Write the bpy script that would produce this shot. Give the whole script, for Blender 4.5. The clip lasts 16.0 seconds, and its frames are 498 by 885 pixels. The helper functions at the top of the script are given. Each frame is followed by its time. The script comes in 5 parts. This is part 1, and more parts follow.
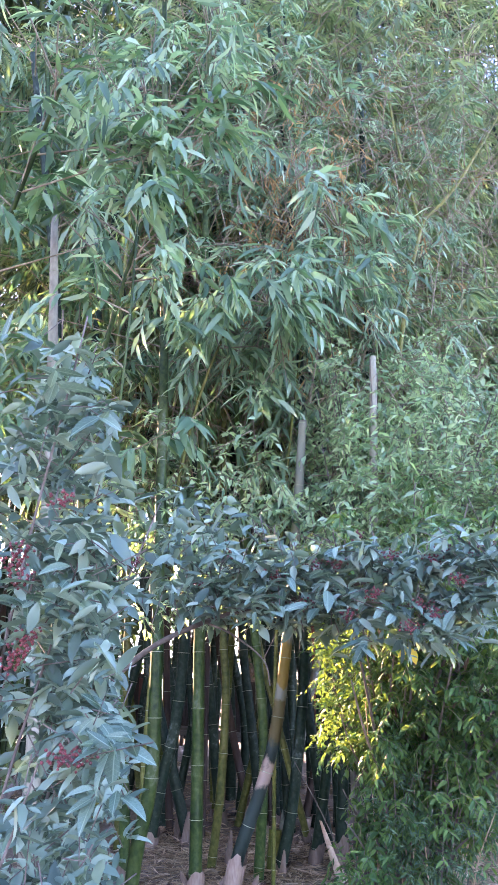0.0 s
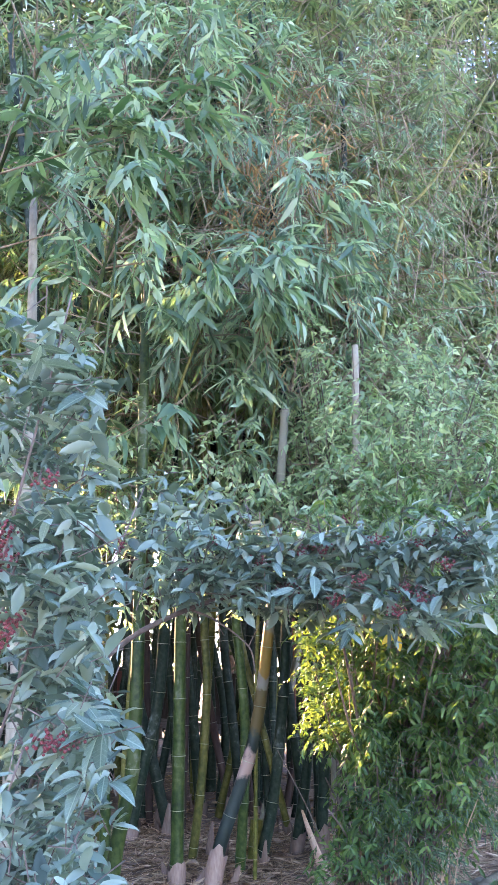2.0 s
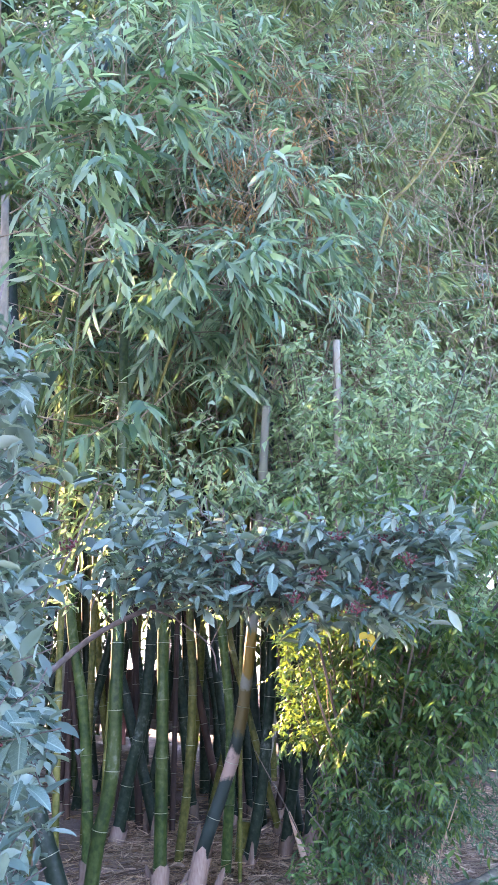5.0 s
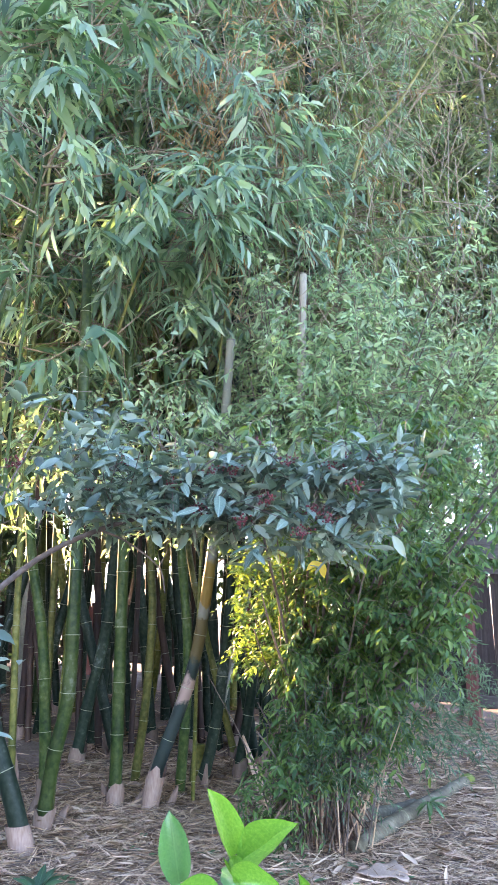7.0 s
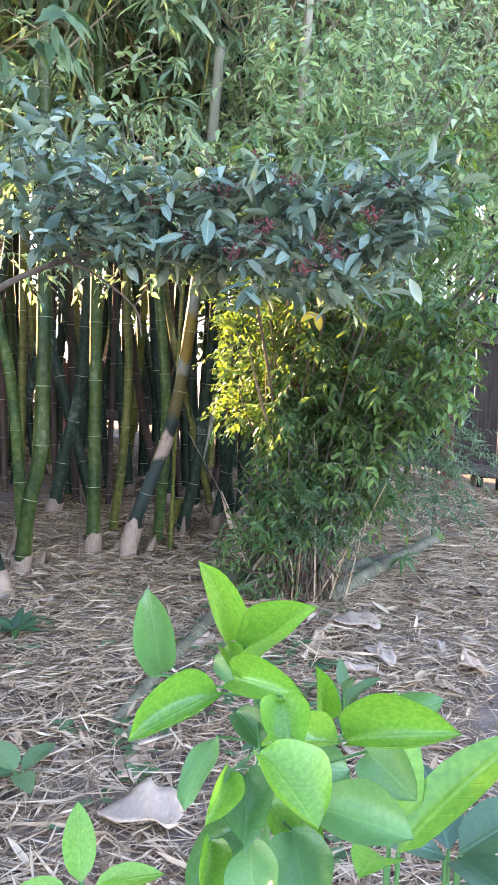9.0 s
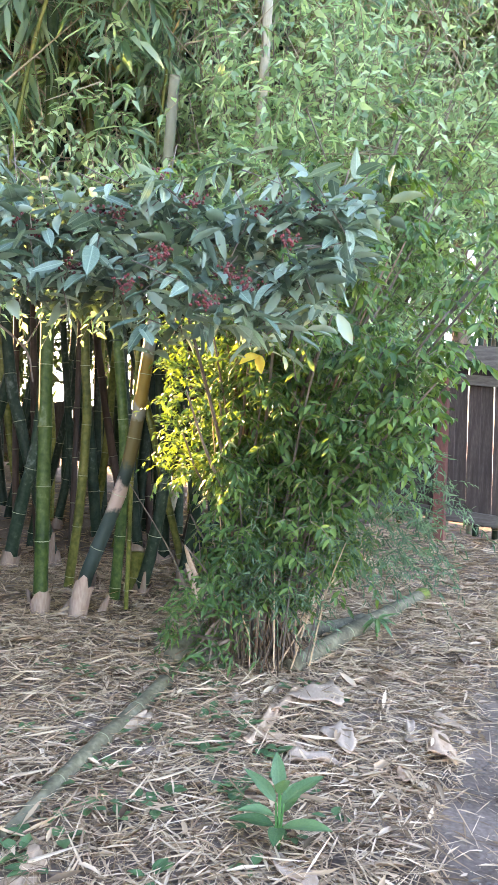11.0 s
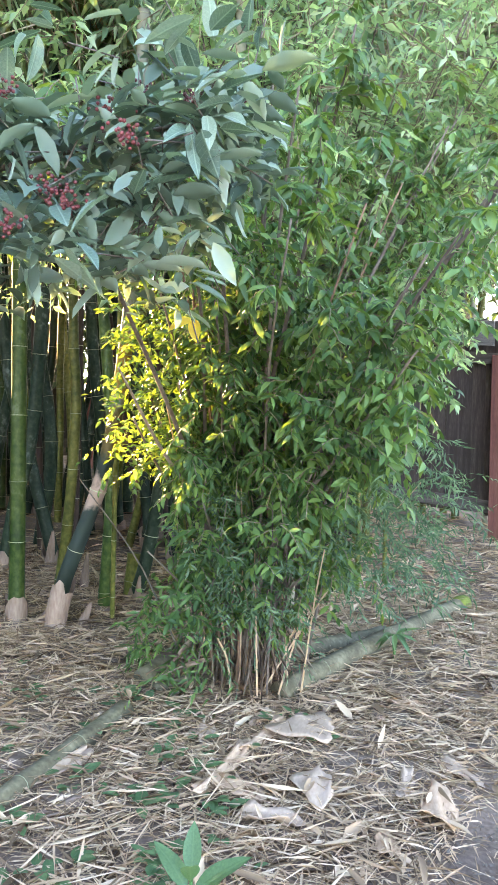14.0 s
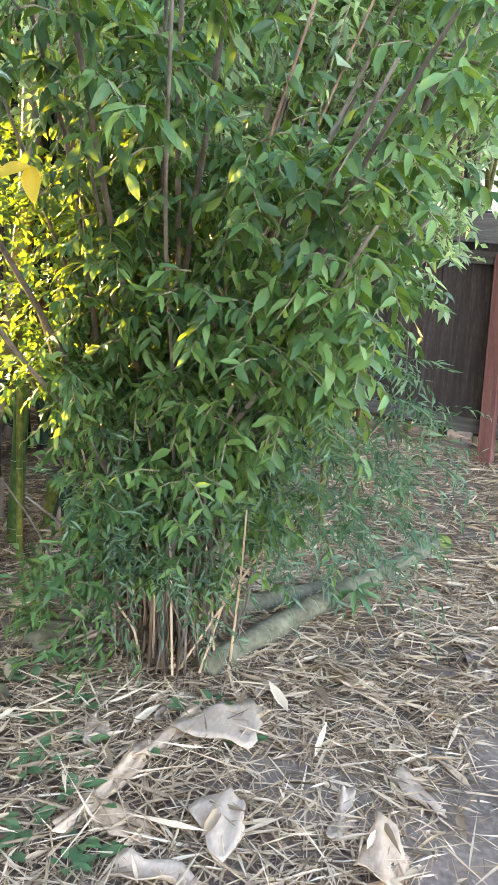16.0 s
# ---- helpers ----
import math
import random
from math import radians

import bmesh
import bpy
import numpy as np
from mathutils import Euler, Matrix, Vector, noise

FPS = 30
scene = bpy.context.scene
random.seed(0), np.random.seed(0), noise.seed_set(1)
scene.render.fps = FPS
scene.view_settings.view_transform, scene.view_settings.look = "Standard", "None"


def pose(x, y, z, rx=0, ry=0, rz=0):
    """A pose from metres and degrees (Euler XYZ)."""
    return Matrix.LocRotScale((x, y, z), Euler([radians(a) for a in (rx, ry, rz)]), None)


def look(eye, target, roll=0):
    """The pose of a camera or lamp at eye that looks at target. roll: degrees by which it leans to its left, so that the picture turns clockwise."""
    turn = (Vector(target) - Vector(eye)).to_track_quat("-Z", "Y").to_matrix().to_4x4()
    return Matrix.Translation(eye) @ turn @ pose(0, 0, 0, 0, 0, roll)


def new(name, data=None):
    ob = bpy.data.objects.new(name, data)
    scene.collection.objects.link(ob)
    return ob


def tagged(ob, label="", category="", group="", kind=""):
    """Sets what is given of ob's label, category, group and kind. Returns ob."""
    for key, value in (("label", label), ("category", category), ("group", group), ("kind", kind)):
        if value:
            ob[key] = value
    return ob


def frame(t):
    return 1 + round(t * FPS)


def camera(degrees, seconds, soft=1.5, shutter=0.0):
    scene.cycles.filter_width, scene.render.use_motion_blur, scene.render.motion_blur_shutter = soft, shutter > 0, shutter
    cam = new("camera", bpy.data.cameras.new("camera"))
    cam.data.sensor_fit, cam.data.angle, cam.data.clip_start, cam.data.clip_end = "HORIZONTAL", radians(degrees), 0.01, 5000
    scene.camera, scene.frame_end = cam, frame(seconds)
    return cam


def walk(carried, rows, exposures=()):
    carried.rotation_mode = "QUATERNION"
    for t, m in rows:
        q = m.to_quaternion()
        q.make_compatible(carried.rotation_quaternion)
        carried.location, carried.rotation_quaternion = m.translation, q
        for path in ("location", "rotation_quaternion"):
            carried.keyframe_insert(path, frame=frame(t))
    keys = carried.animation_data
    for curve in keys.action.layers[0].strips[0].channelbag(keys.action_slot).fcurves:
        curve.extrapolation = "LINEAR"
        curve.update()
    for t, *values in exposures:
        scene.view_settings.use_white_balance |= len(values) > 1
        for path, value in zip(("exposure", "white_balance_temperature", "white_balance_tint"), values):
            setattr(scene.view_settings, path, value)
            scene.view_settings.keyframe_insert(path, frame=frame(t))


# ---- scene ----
cam = camera(36.4, 16.0)
PATH = [
    (0, (0.591, 0.493, 1.129), (0.343, 2.378, 1.749), -0.4),
    (0.5, (0.584, 0.504, 1.13), (0.35, 2.394, 1.743), -0.4),
    (1, (0.567, 0.511, 1.127), (0.35, 2.405, 1.732), -0.5),
    (1.5, (0.54, 0.511, 1.114), (0.346, 2.408, 1.716), -0.8),
    (2, (0.56, 0.53, 1.109), (0.371, 2.427, 1.714), -0.9),
    (2.5, (0.617, 0.55, 1.115), (0.413, 2.445, 1.722), -0.8),
    (3, (0.658, 0.585, 1.111), (0.435, 2.475, 1.726), -1.1),
    (5.5, (0.722, 0.6, 1.104), (0.515, 2.497, 1.703), -1.5),
    (6, (0.74, 0.604, 1.104), (0.55, 2.51, 1.676), -1.2),
    (6.5, (0.754, 0.604, 1.081), (0.581, 2.527, 1.603), -0.9),
    (7, (0.78, 0.626, 1.046), (0.626, 2.565, 1.51), -0.4),
    (7.5, (0.783, 0.655, 1.016), (0.659, 2.627, 1.33), -0.3),
    (8, (0.743, 0.758, 0.998), (0.569, 2.748, 1.095), 1.0),
    (8.5, (0.707, 0.863, 1.014), (0.564, 2.857, 0.984), 1.3),
    (9, (0.72, 0.952, 1.006), (0.626, 2.945, 0.865), 1.5),
    (9.5, (0.823, 1.046, 1.033), (0.713, 3.042, 0.961), 1.9),
    (9.7, (0.873, 1.08, 1.047), (0.78, 3.078, 1.035), 1.7),
    (11.8, (1.015, 1.388, 1.033), (0.8, 3.375, 0.975), 1.0),
    (12, (1.066, 1.422, 1.032), (0.744, 3.395, 0.969), 0.5),
    (12.5, (1.191, 1.47, 1.048), (0.676, 3.401, 0.979), 0.5),
    (13, (1.25, 1.515, 1.038), (0.651, 3.422, 0.973), -0.1),
    (13.5, (1.277, 1.582, 1.021), (0.747, 3.51, 0.99), -0.3),
    (14, (1.293, 1.773, 1.02), (0.959, 3.744, 0.963), 0.9),
    (14.5, (1.319, 1.89, 1.009), (1.047, 3.862, 0.811), -0.0),
    (15, (1.386, 2.061, 0.997), (1.036, 4.015, 0.749), 1.4),
    (15.5, (1.439, 2.227, 1.011), (1.075, 4.171, 0.712), 3.0),
    (16, (1.394, 2.459, 1.044), (1.086, 4.409, 0.728), 2.5),
]
walk(cam, [(t, look(eye, target, roll)) for t, eye, target, roll in PATH],
     [(0, 4.13, 5720, 42), (2.5, 4.13, 5880, 39), (5.5, 4.16, 5640, 43), (6.5, 4.15, 5850, 37), (7.5, 4.20, 6150, 31), (9, 4.24, 6450, 29), (12, 4.50, 6950, 25), (13.5, 4.50, 6850, 23), (16, 4.42, 7350, 22)])

# ---- world, sun, exposure ----
SUN_AZ, SUN_EL = radians(-52), radians(17)      # from the +y axis towards +x, above the horizon
sun_dir = Vector((math.sin(SUN_AZ) * math.cos(SUN_EL), math.cos(SUN_AZ) * math.cos(SUN_EL), math.sin(SUN_EL)))
world = bpy.data.worlds.new("sky")
world.use_nodes = True
scene.world = world
wt = world.node_tree
sky = wt.nodes.new("ShaderNodeTexSky")
sky.sky_type, sky.sun_disc = "NISHITA", False
sky.sun_elevation, sky.sun_rotation = SUN_EL, SUN_AZ
wt.links.new(sky.outputs["Color"], wt.nodes["Background"].inputs["Color"])
wt.nodes["Background"].inputs["Strength"].default_value = 0.10
sun_data = bpy.data.lights.new("sun", "SUN")
sun_data.energy, sun_data.angle, sun_data.color = 4.0, radians(0.6), (1.0, 0.70, 0.32)
new("sun", sun_data).matrix_world = look(sun_dir * 40, (0, 0, 0))
rng = np.random.default_rng(7)


# ---- materials ----
def node_mat(name):
    m = bpy.data.materials.new(name)
    m.use_nodes = True
    return m, m.node_tree.nodes, m.node_tree.links, m.node_tree.nodes["Principled BSDF"]


def ramp(nodes, stops):
    r = nodes.new("ShaderNodeValToRGB")
    while len(r.color_ramp.elements) < len(stops):
        r.color_ramp.elements.new(0.5)
    for e, (p, c) in zip(r.color_ramp.elements, stops):
        e.position, e.color = p, (*c, 1)
    return r


def surface(name, colours, rough=0.7, scale=8.0, stretch=(1, 1, 1), bump=0.3, fine=60.0, spread=0.25, metal=0.0, piece=True, coords="Object", spec=0.5):
    """Two scales of noise between the colours, a fine relief, and a shift of value from piece to piece."""
    m, n, l, b = node_mat(name)
    tc, mp = n.new("ShaderNodeTexCoord"), n.new("ShaderNodeMapping")
    mp.inputs["Scale"].default_value = stretch
    l.new(tc.outputs[coords], mp.inputs["Vector"])
    big, small = n.new("ShaderNodeTexNoise"), n.new("ShaderNodeTexNoise")
    big.inputs["Scale"].default_value, small.inputs["Scale"].default_value = scale, fine
    big.inputs["Detail"].default_value, small.inputs["Detail"].default_value = 4, 3
    for t in (big, small):
        l.new(mp.outputs[0], t.inputs["Vector"])
    mix = n.new("ShaderNodeMix")
    mix.inputs["Factor"].default_value = 0.4
    l.new(big.outputs["Fac"], mix.inputs[2])
    l.new(small.outputs["Fac"], mix.inputs[3])
    count = len(colours)
    r = ramp(n, [(0.3 + 0.4 * i / max(1, count - 1), c) for i, c in enumerate(colours)])
    l.new(mix.outputs[0], r.inputs[0])
    hsv = n.new("ShaderNodeHueSaturation")
    l.new(r.outputs[0], hsv.inputs["Color"])
    if piece:
        info = n.new("ShaderNodeObjectInfo")
        rem = n.new("ShaderNodeMapRange")
        rem.inputs["To Min"].default_value, rem.inputs["To Max"].default_value = 1 - spread, 1 + spread
        l.new(info.outputs["Random"], rem.inputs["Value"])
        l.new(rem.outputs[0], hsv.inputs["Value"])
    l.new(hsv.outputs[0], b.inputs["Base Color"])
    b.inputs["Roughness"].default_value, b.inputs["Metallic"].default_value = rough, metal
    b.inputs["Specular IOR Level"].default_value = spec
    bp = n.new("ShaderNodeBump")
    bp.inputs["Strength"].default_value, bp.inputs["Distance"].default_value = bump, 0.004
    l.new(mix.outputs[0], bp.inputs["Height"])
    l.new(bp.outputs[0], b.inputs["Normal"])
    return m


def leafy(name, dark, mid, light, rough=0.5, through_light=0.35, spec=0.4, glow=(1.0, 1.0, 0.45), own=False, blotch=0.35, vein=0.0, grain=9.0):
    """A leaf: colour that differs from leaf to leaf, blotches, a thin blade that lets light through; own: for leaves that are objects."""
    m, n, l, b = node_mat(name)
    if own:
        rnd = n.new("ShaderNodeObjectInfo").outputs["Random"]
    else:
        rnd = n.new("ShaderNodeNewGeometry").outputs["Random Per Island"]
    tc = n.new("ShaderNodeTexCoord")
    noi = n.new("ShaderNodeTexNoise")
    noi.inputs["Scale"].default_value, noi.inputs["Detail"].default_value = (22.0 if own else grain), 3
    l.new(tc.outputs["Object"], noi.inputs["Vector"])
    mix = n.new("ShaderNodeMix")
    mix.inputs["Factor"].default_value = blotch
    l.new(rnd, mix.inputs[2])
    l.new(noi.outputs["Fac"], mix.inputs[3])
    r = ramp(n, [(0.1, dark), (0.5, mid), (0.92, light)])
    l.new(mix.outputs[0], r.inputs[0])
    col = r.outputs[0]
    if vein:
        sep = n.new("ShaderNodeSeparateXYZ")
        l.new(tc.outputs["Object"], sep.inputs[0])
        ab = n.new("ShaderNodeMath")
        ab.operation = "ABSOLUTE"
        l.new(sep.outputs["Y"], ab.inputs[0])
        wav = n.new("ShaderNodeMath")        # side veins sweep forwards from the midrib
        wav.operation = "MULTIPLY_ADD"
        l.new(ab.outputs[0], wav.inputs[0])
        wav.inputs[1].default_value = -0.8
        l.new(sep.outputs["X"], wav.inputs[2])
        sn = n.new("ShaderNodeMath")
        sn.operation = "MULTIPLY"
        l.new(wav.outputs[0], sn.inputs[0])
        sn.inputs[1].default_value = 52.0
        s2 = n.new("ShaderNodeMath")
        s2.operation = "SINE"
        l.new(sn.outputs[0], s2.inputs[0])
        side = n.new("ShaderNodeMapRange")
        side.inputs["From Min"].default_value, side.inputs["From Max"].default_value = 0.9, 1.0
        side.inputs["To Max"].default_value = 0.35
        l.new(s2.outputs[0], side.inputs["Value"])
        midr = n.new("ShaderNodeMapRange")
        midr.inputs["From Min"].default_value, midr.inputs["From Max"].default_value = 0.022, 0.006
        l.new(ab.outputs[0], midr.inputs["Value"])
        mx = n.new("ShaderNodeMath")
        mx.operation = "MAXIMUM"
        l.new(side.outputs[0], mx.inputs[0])
        l.new(midr.outputs[0], mx.inputs[1])
        sc = n.new("ShaderNodeMath")
        sc.operation = "MULTIPLY"
        sc.inputs[1].default_value = vein
        l.new(mx.outputs[0], sc.inputs[0])
        cm = n.new("ShaderNodeMix")
        cm.data_type = "RGBA"
        l.new(sc.outputs[0], cm.inputs["Factor"])
        l.new(col, cm.inputs[6])
        cm.inputs[7].default_value = (*[min(1, c * 1.7 + 0.03) for c in light], 1)
        col = cm.outputs[2]
        bp = n.new("ShaderNodeBump")
        bp.inputs["Strength"].default_value, bp.inputs["Distance"].default_value = 0.3, 0.002
        l.new(mx.outputs[0], bp.inputs["Height"])
        l.new(bp.outputs[0], b.inputs["Normal"])
    l.new(col, b.inputs["Base Color"])
    b.inputs["Roughness"].default_value = rough
    b.inputs["Specular IOR Level"].default_value = spec
    tr = n.new("ShaderNodeBsdfTranslucent")
    tint = n.new("ShaderNodeMix")
    tint.data_type, tint.blend_type = "RGBA", "MULTIPLY"
    tint.inputs["Factor"].default_value = 1.0
    l.new(col, tint.inputs[6])
    tint.inputs[7].default_value = (*[2.6 * g for g in glow], 1)
    l.new(tint.outputs[2], tr.inputs["Color"])
    ms = n.new("ShaderNodeMixShader")
    ms.inputs[0].default_value = through_light
    l.new(b.outputs[0], ms.inputs[1])
    l.new(tr.outputs[0], ms.inputs[2])
    l.new(ms.outputs[0], n["Material Output"].inputs["Surface"])
    return m


def banded(name):
    """The skin of one old stem: broad bands of dark green, pinkish tan, olive and waxy white along its height."""
    m, n, l, b = node_mat(name)
    tc, sep = n.new("ShaderNodeTexCoord"), n.new("ShaderNodeSeparateXYZ")
    l.new(tc.outputs["Object"], sep.inputs[0])
    noi = n.new("ShaderNodeTexNoise")
    noi.inputs["Scale"].default_value, noi.inputs["Detail"].default_value = 16.0, 4
    l.new(tc.outputs["Object"], noi.inputs["Vector"])
    add = n.new("ShaderNodeMath")
    add.operation = "MULTIPLY_ADD"
    l.new(noi.outputs["Fac"], add.inputs[0])
    add.inputs[1].default_value = 0.16
    l.new(sep.outputs["Z"], add.inputs[2])
    rng_node = n.new("ShaderNodeMapRange")
    rng_node.inputs["From Min"].default_value, rng_node.inputs["From Max"].default_value = 0.08, 2.08
    l.new(add.outputs[0], rng_node.inputs["Value"])
    dark, blue, pink, olive, pale, ochre, grey = (0.010, 0.020, 0.014), (0.024, 0.040, 0.034), (0.35, 0.25, 0.20), (0.10, 0.075, 0.024), (0.19, 0.18, 0.14), (0.21, 0.13, 0.022), (0.19, 0.195, 0.15)
    r = ramp(n, [(0.10, dark), (0.15, blue), (0.27, blue), (0.285, pink), (0.33, pink), (0.345, dark), (0.385, blue), (0.40, olive), (0.50, olive), (0.51, pale), (0.53, pale), (0.54, ochre), (0.64, ochre), (0.66, pale), (0.75, grey)])
    l.new(rng_node.outputs[0], r.inputs[0])
    l.new(r.outputs[0], b.inputs["Base Color"])
    b.inputs["Roughness"].default_value = 0.6
    b.inputs["Specular IOR Level"].default_value = 0.3
    return m


M = {}
M["soil"] = surface("soil", [(0.075, 0.052, 0.038), (0.185, 0.134, 0.103), (0.33, 0.250, 0.198)], 0.95, 3.5, bump=0.9, fine=70, piece=False)
M["straw"] = leafy("straw", (0.10, 0.063, 0.038), (0.51, 0.362, 0.232), (0.80, 0.645, 0.47), 0.8, 0.12, 0.25, (0.6, 0.5, 0.35), blotch=0.3)
M["dead_skirt"] = leafy("dead_skirt", (0.07, 0.05, 0.036), (0.21, 0.155, 0.115), (0.42, 0.33, 0.26), 0.85, 0.1, 0.2, (0.6, 0.5, 0.35))
M["sheath"] = surface("sheath", [(0.13, 0.085, 0.06), (0.23, 0.16, 0.12), (0.34, 0.26, 0.21)], 0.75, 9, (1, 1, 0.25), 0.35, 90)
M["sheath_pale"] = surface("sheath_pale", [(0.35, 0.25, 0.175), (0.48, 0.355, 0.262), (0.59, 0.455, 0.345)], 0.7, 7, (1, 0.3, 1), 0.3, 120, 0.1)
M["sheath_tan"] = surface("sheath_tan", [(0.38, 0.235, 0.145), (0.55, 0.38, 0.255), (0.68, 0.52, 0.385)], 0.7, 8, (1, 0.3, 1), 0.3, 110, 0.15)
M["culm_green"] = surface("culm_green", [(0.005, 0.017, 0.006), (0.020, 0.048, 0.010), (0.060, 0.092, 0.022), (0.16, 0.19, 0.13)], 0.42, 4.5, (1, 1, 0.8), 0.08, 45, 0.3, spec=0.25)
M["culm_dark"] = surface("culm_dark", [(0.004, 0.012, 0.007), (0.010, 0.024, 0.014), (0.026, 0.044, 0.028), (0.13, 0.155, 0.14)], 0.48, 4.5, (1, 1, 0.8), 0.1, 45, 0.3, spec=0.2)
M["culm_olive"] = surface("culm_olive", [(0.03, 0.042, 0.009), (0.075, 0.09, 0.017), (0.17, 0.165, 0.04), (0.26, 0.25, 0.10)], 0.45, 4.5, (1, 1, 0.8), 0.08, 45, 0.25, spec=0.25)
M["culm_mottled"] = banded("culm_mottled")
M["culm_old"] = surface("culm_old", [(0.14, 0.138, 0.095), (0.24, 0.228, 0.165), (0.36, 0.335, 0.255)], 0.7, 6, (1, 1, 0.4), 0.3, 70, 0.2)
# dark brown that stands in for the shade inside the clump
M["culm_shade_brown"] = surface("culm_shade_brown", [(0.022, 0.013, 0.010), (0.050, 0.028, 0.020), (0.095, 0.056, 0.038)], 0.7, 6, (1, 1, 0.3), 0.3, 60, 0.35)
M["node_ring"] = surface("node_ring", [(0.13, 0.15, 0.08), (0.28, 0.30, 0.19), (0.45, 0.45, 0.33)], 0.7, 30, bump=0.3, fine=120)
M["bamboo_leaf"] = leafy("bamboo_leaf", (0.03, 0.075, 0.05), (0.155, 0.25, 0.18), (0.40, 0.49, 0.38), 0.42, 0.36, 0.5, grain=3.5, blotch=0.45)
# darker copy of bamboo_leaf, shade of the left canopy in its colour
M["bamboo_leaf_shade"] = leafy("bamboo_leaf_shade", (0.018, 0.05, 0.028), (0.075, 0.145, 0.08), (0.21, 0.30, 0.165), 0.45, 0.32, 0.4, grain=3.5, blotch=0.45)
M["bamboo_leaf_far"] = leafy("bamboo_leaf_far", (0.03, 0.06, 0.035), (0.13, 0.18, 0.105), (0.33, 0.37, 0.22), 0.55, 0.4, 0.35, grain=2.5, blotch=0.5)
# dry tan, lightened to hold the gold of sunlit twigs
M["dry_leaf"] = leafy("dry_leaf", (0.15, 0.10, 0.05), (0.36, 0.235, 0.11), (0.56, 0.42, 0.23), 0.8, 0.25, 0.2, (0.8, 0.72, 0.42))
M["twig"] = surface("twig", [(0.13, 0.105, 0.065), (0.25, 0.205, 0.13), (0.40, 0.34, 0.23)], 0.8, 20, bump=0.2, fine=80, piece=False)
M["branch_bark"] = surface("branch_bark", [(0.07, 0.055, 0.045), (0.13, 0.105, 0.085), (0.22, 0.18, 0.15)], 0.85, 18, bump=0.6, fine=80)
M["red_bark"] = surface("red_bark", [(0.10, 0.055, 0.035), (0.19, 0.11, 0.07), (0.30, 0.19, 0.12)], 0.8, 18, bump=0.4, fine=80)
M["broad_leaf"] = leafy("broad_leaf", (0.035, 0.075, 0.058), (0.105, 0.17, 0.132), (0.25, 0.335, 0.27), 0.5, 0.14, 0.4, own=True, vein=0.25)
M["broad_leaf_rest"] = leafy("broad_leaf_rest", (0.032, 0.062, 0.05), (0.135, 0.205, 0.164), (0.33, 0.415, 0.345), 0.5, 0.14, 0.4)
M["berry"] = surface("berry", [(0.06, 0.010, 0.012), (0.125, 0.018, 0.021), (0.21, 0.042, 0.042)], 0.35, 40, bump=0.1)
M["fine_leaf"] = leafy("fine_leaf", (0.012, 0.045, 0.018), (0.055, 0.135, 0.045), (0.18, 0.33, 0.115), 0.42, 0.33, 0.4, (1.35, 0.85, 0.16), blotch=0.5, grain=6.0)
M["shrub_leaf"] = leafy("shrub_leaf", (0.05, 0.11, 0.068), (0.22, 0.315, 0.215), (0.47, 0.55, 0.41), 0.45, 0.4, 0.4, grain=5.0, blotch=0.5)
M["feather_leaf"] = leafy("feather_leaf", (0.03, 0.07, 0.042), (0.078, 0.142, 0.088), (0.17, 0.26, 0.165), 0.5, 0.3, 0.35)
# very dark, with the shade of the gaps behind put into the colour
M["far_leaf"] = leafy("far_leaf", (0.012, 0.026, 0.018), (0.03, 0.055, 0.03), (0.07, 0.105, 0.045), 0.6, 0.25, 0.3)
M["yellow_leaf"] = leafy("yellow_leaf", (0.45, 0.28, 0.03), (0.6, 0.42, 0.05), (0.72, 0.55, 0.1), 0.5, 0.4, 0.3, own=True)
M["citrus_leaf"] = leafy("citrus_leaf", (0.06, 0.18, 0.022), (0.13, 0.29, 0.036), (0.25, 0.42, 0.065), 0.24, 0.2, 0.6, (0.9, 1.0, 0.35), own=True, blotch=0.65, vein=0.06)
M["citrus_old"] = leafy("citrus_old", (0.045, 0.13, 0.045), (0.085, 0.21, 0.065), (0.14, 0.29, 0.095), 0.3, 0.15, 0.5, own=True, blotch=0.5, vein=0.1)
M["weed_leaf"] = leafy("weed_leaf", (0.04, 0.12, 0.04), (0.07, 0.19, 0.06), (0.12, 0.28, 0.09), 0.5, 0.2, 0.4)
M["weed_green"] = leafy("weed_green", (0.04, 0.10, 0.045), (0.085, 0.165, 0.075), (0.14, 0.24, 0.11), 0.45, 0.2, 0.4, own=True, blotch=0.5, vein=0.08)
M["dark_leaf"] = leafy("dark_leaf", (0.015, 0.05, 0.025), (0.03, 0.085, 0.04), (0.06, 0.13, 0.06), 0.3, 0.1, 0.55, own=True, vein=0.3)
M["fence_wood"] = surface("fence_wood", [(0.026, 0.019, 0.016), (0.052, 0.038, 0.033), (0.10, 0.08, 0.07)], 0.9, 6, (6, 6, 0.5), 0.5, 40, 0.2)
M["fence_grey"] = surface("fence_grey", [(0.06, 0.052, 0.046), (0.11, 0.098, 0.088), (0.18, 0.165, 0.15)], 0.9, 6, (0.8, 0.8, 8), 0.5, 40, 0.2)
M["fence_red"] = surface("fence_red", [(0.09, 0.032, 0.026), (0.16, 0.058, 0.045), (0.23, 0.10, 0.08)], 0.8, 6, (5, 5, 0.5), 0.4, 40, 0.1)
M["log_bark"] = surface("log_bark", [(0.042, 0.036, 0.022), (0.11, 0.10, 0.06), (0.22, 0.20, 0.135)], 0.85, 9, (1, 1, 1), 0.6, 60, 0.15)
M["moss"] = surface("moss", [(0.06, 0.09, 0.018), (0.13, 0.165, 0.025), (0.22, 0.25, 0.05)], 0.9, 30, bump=0.6, fine=120)


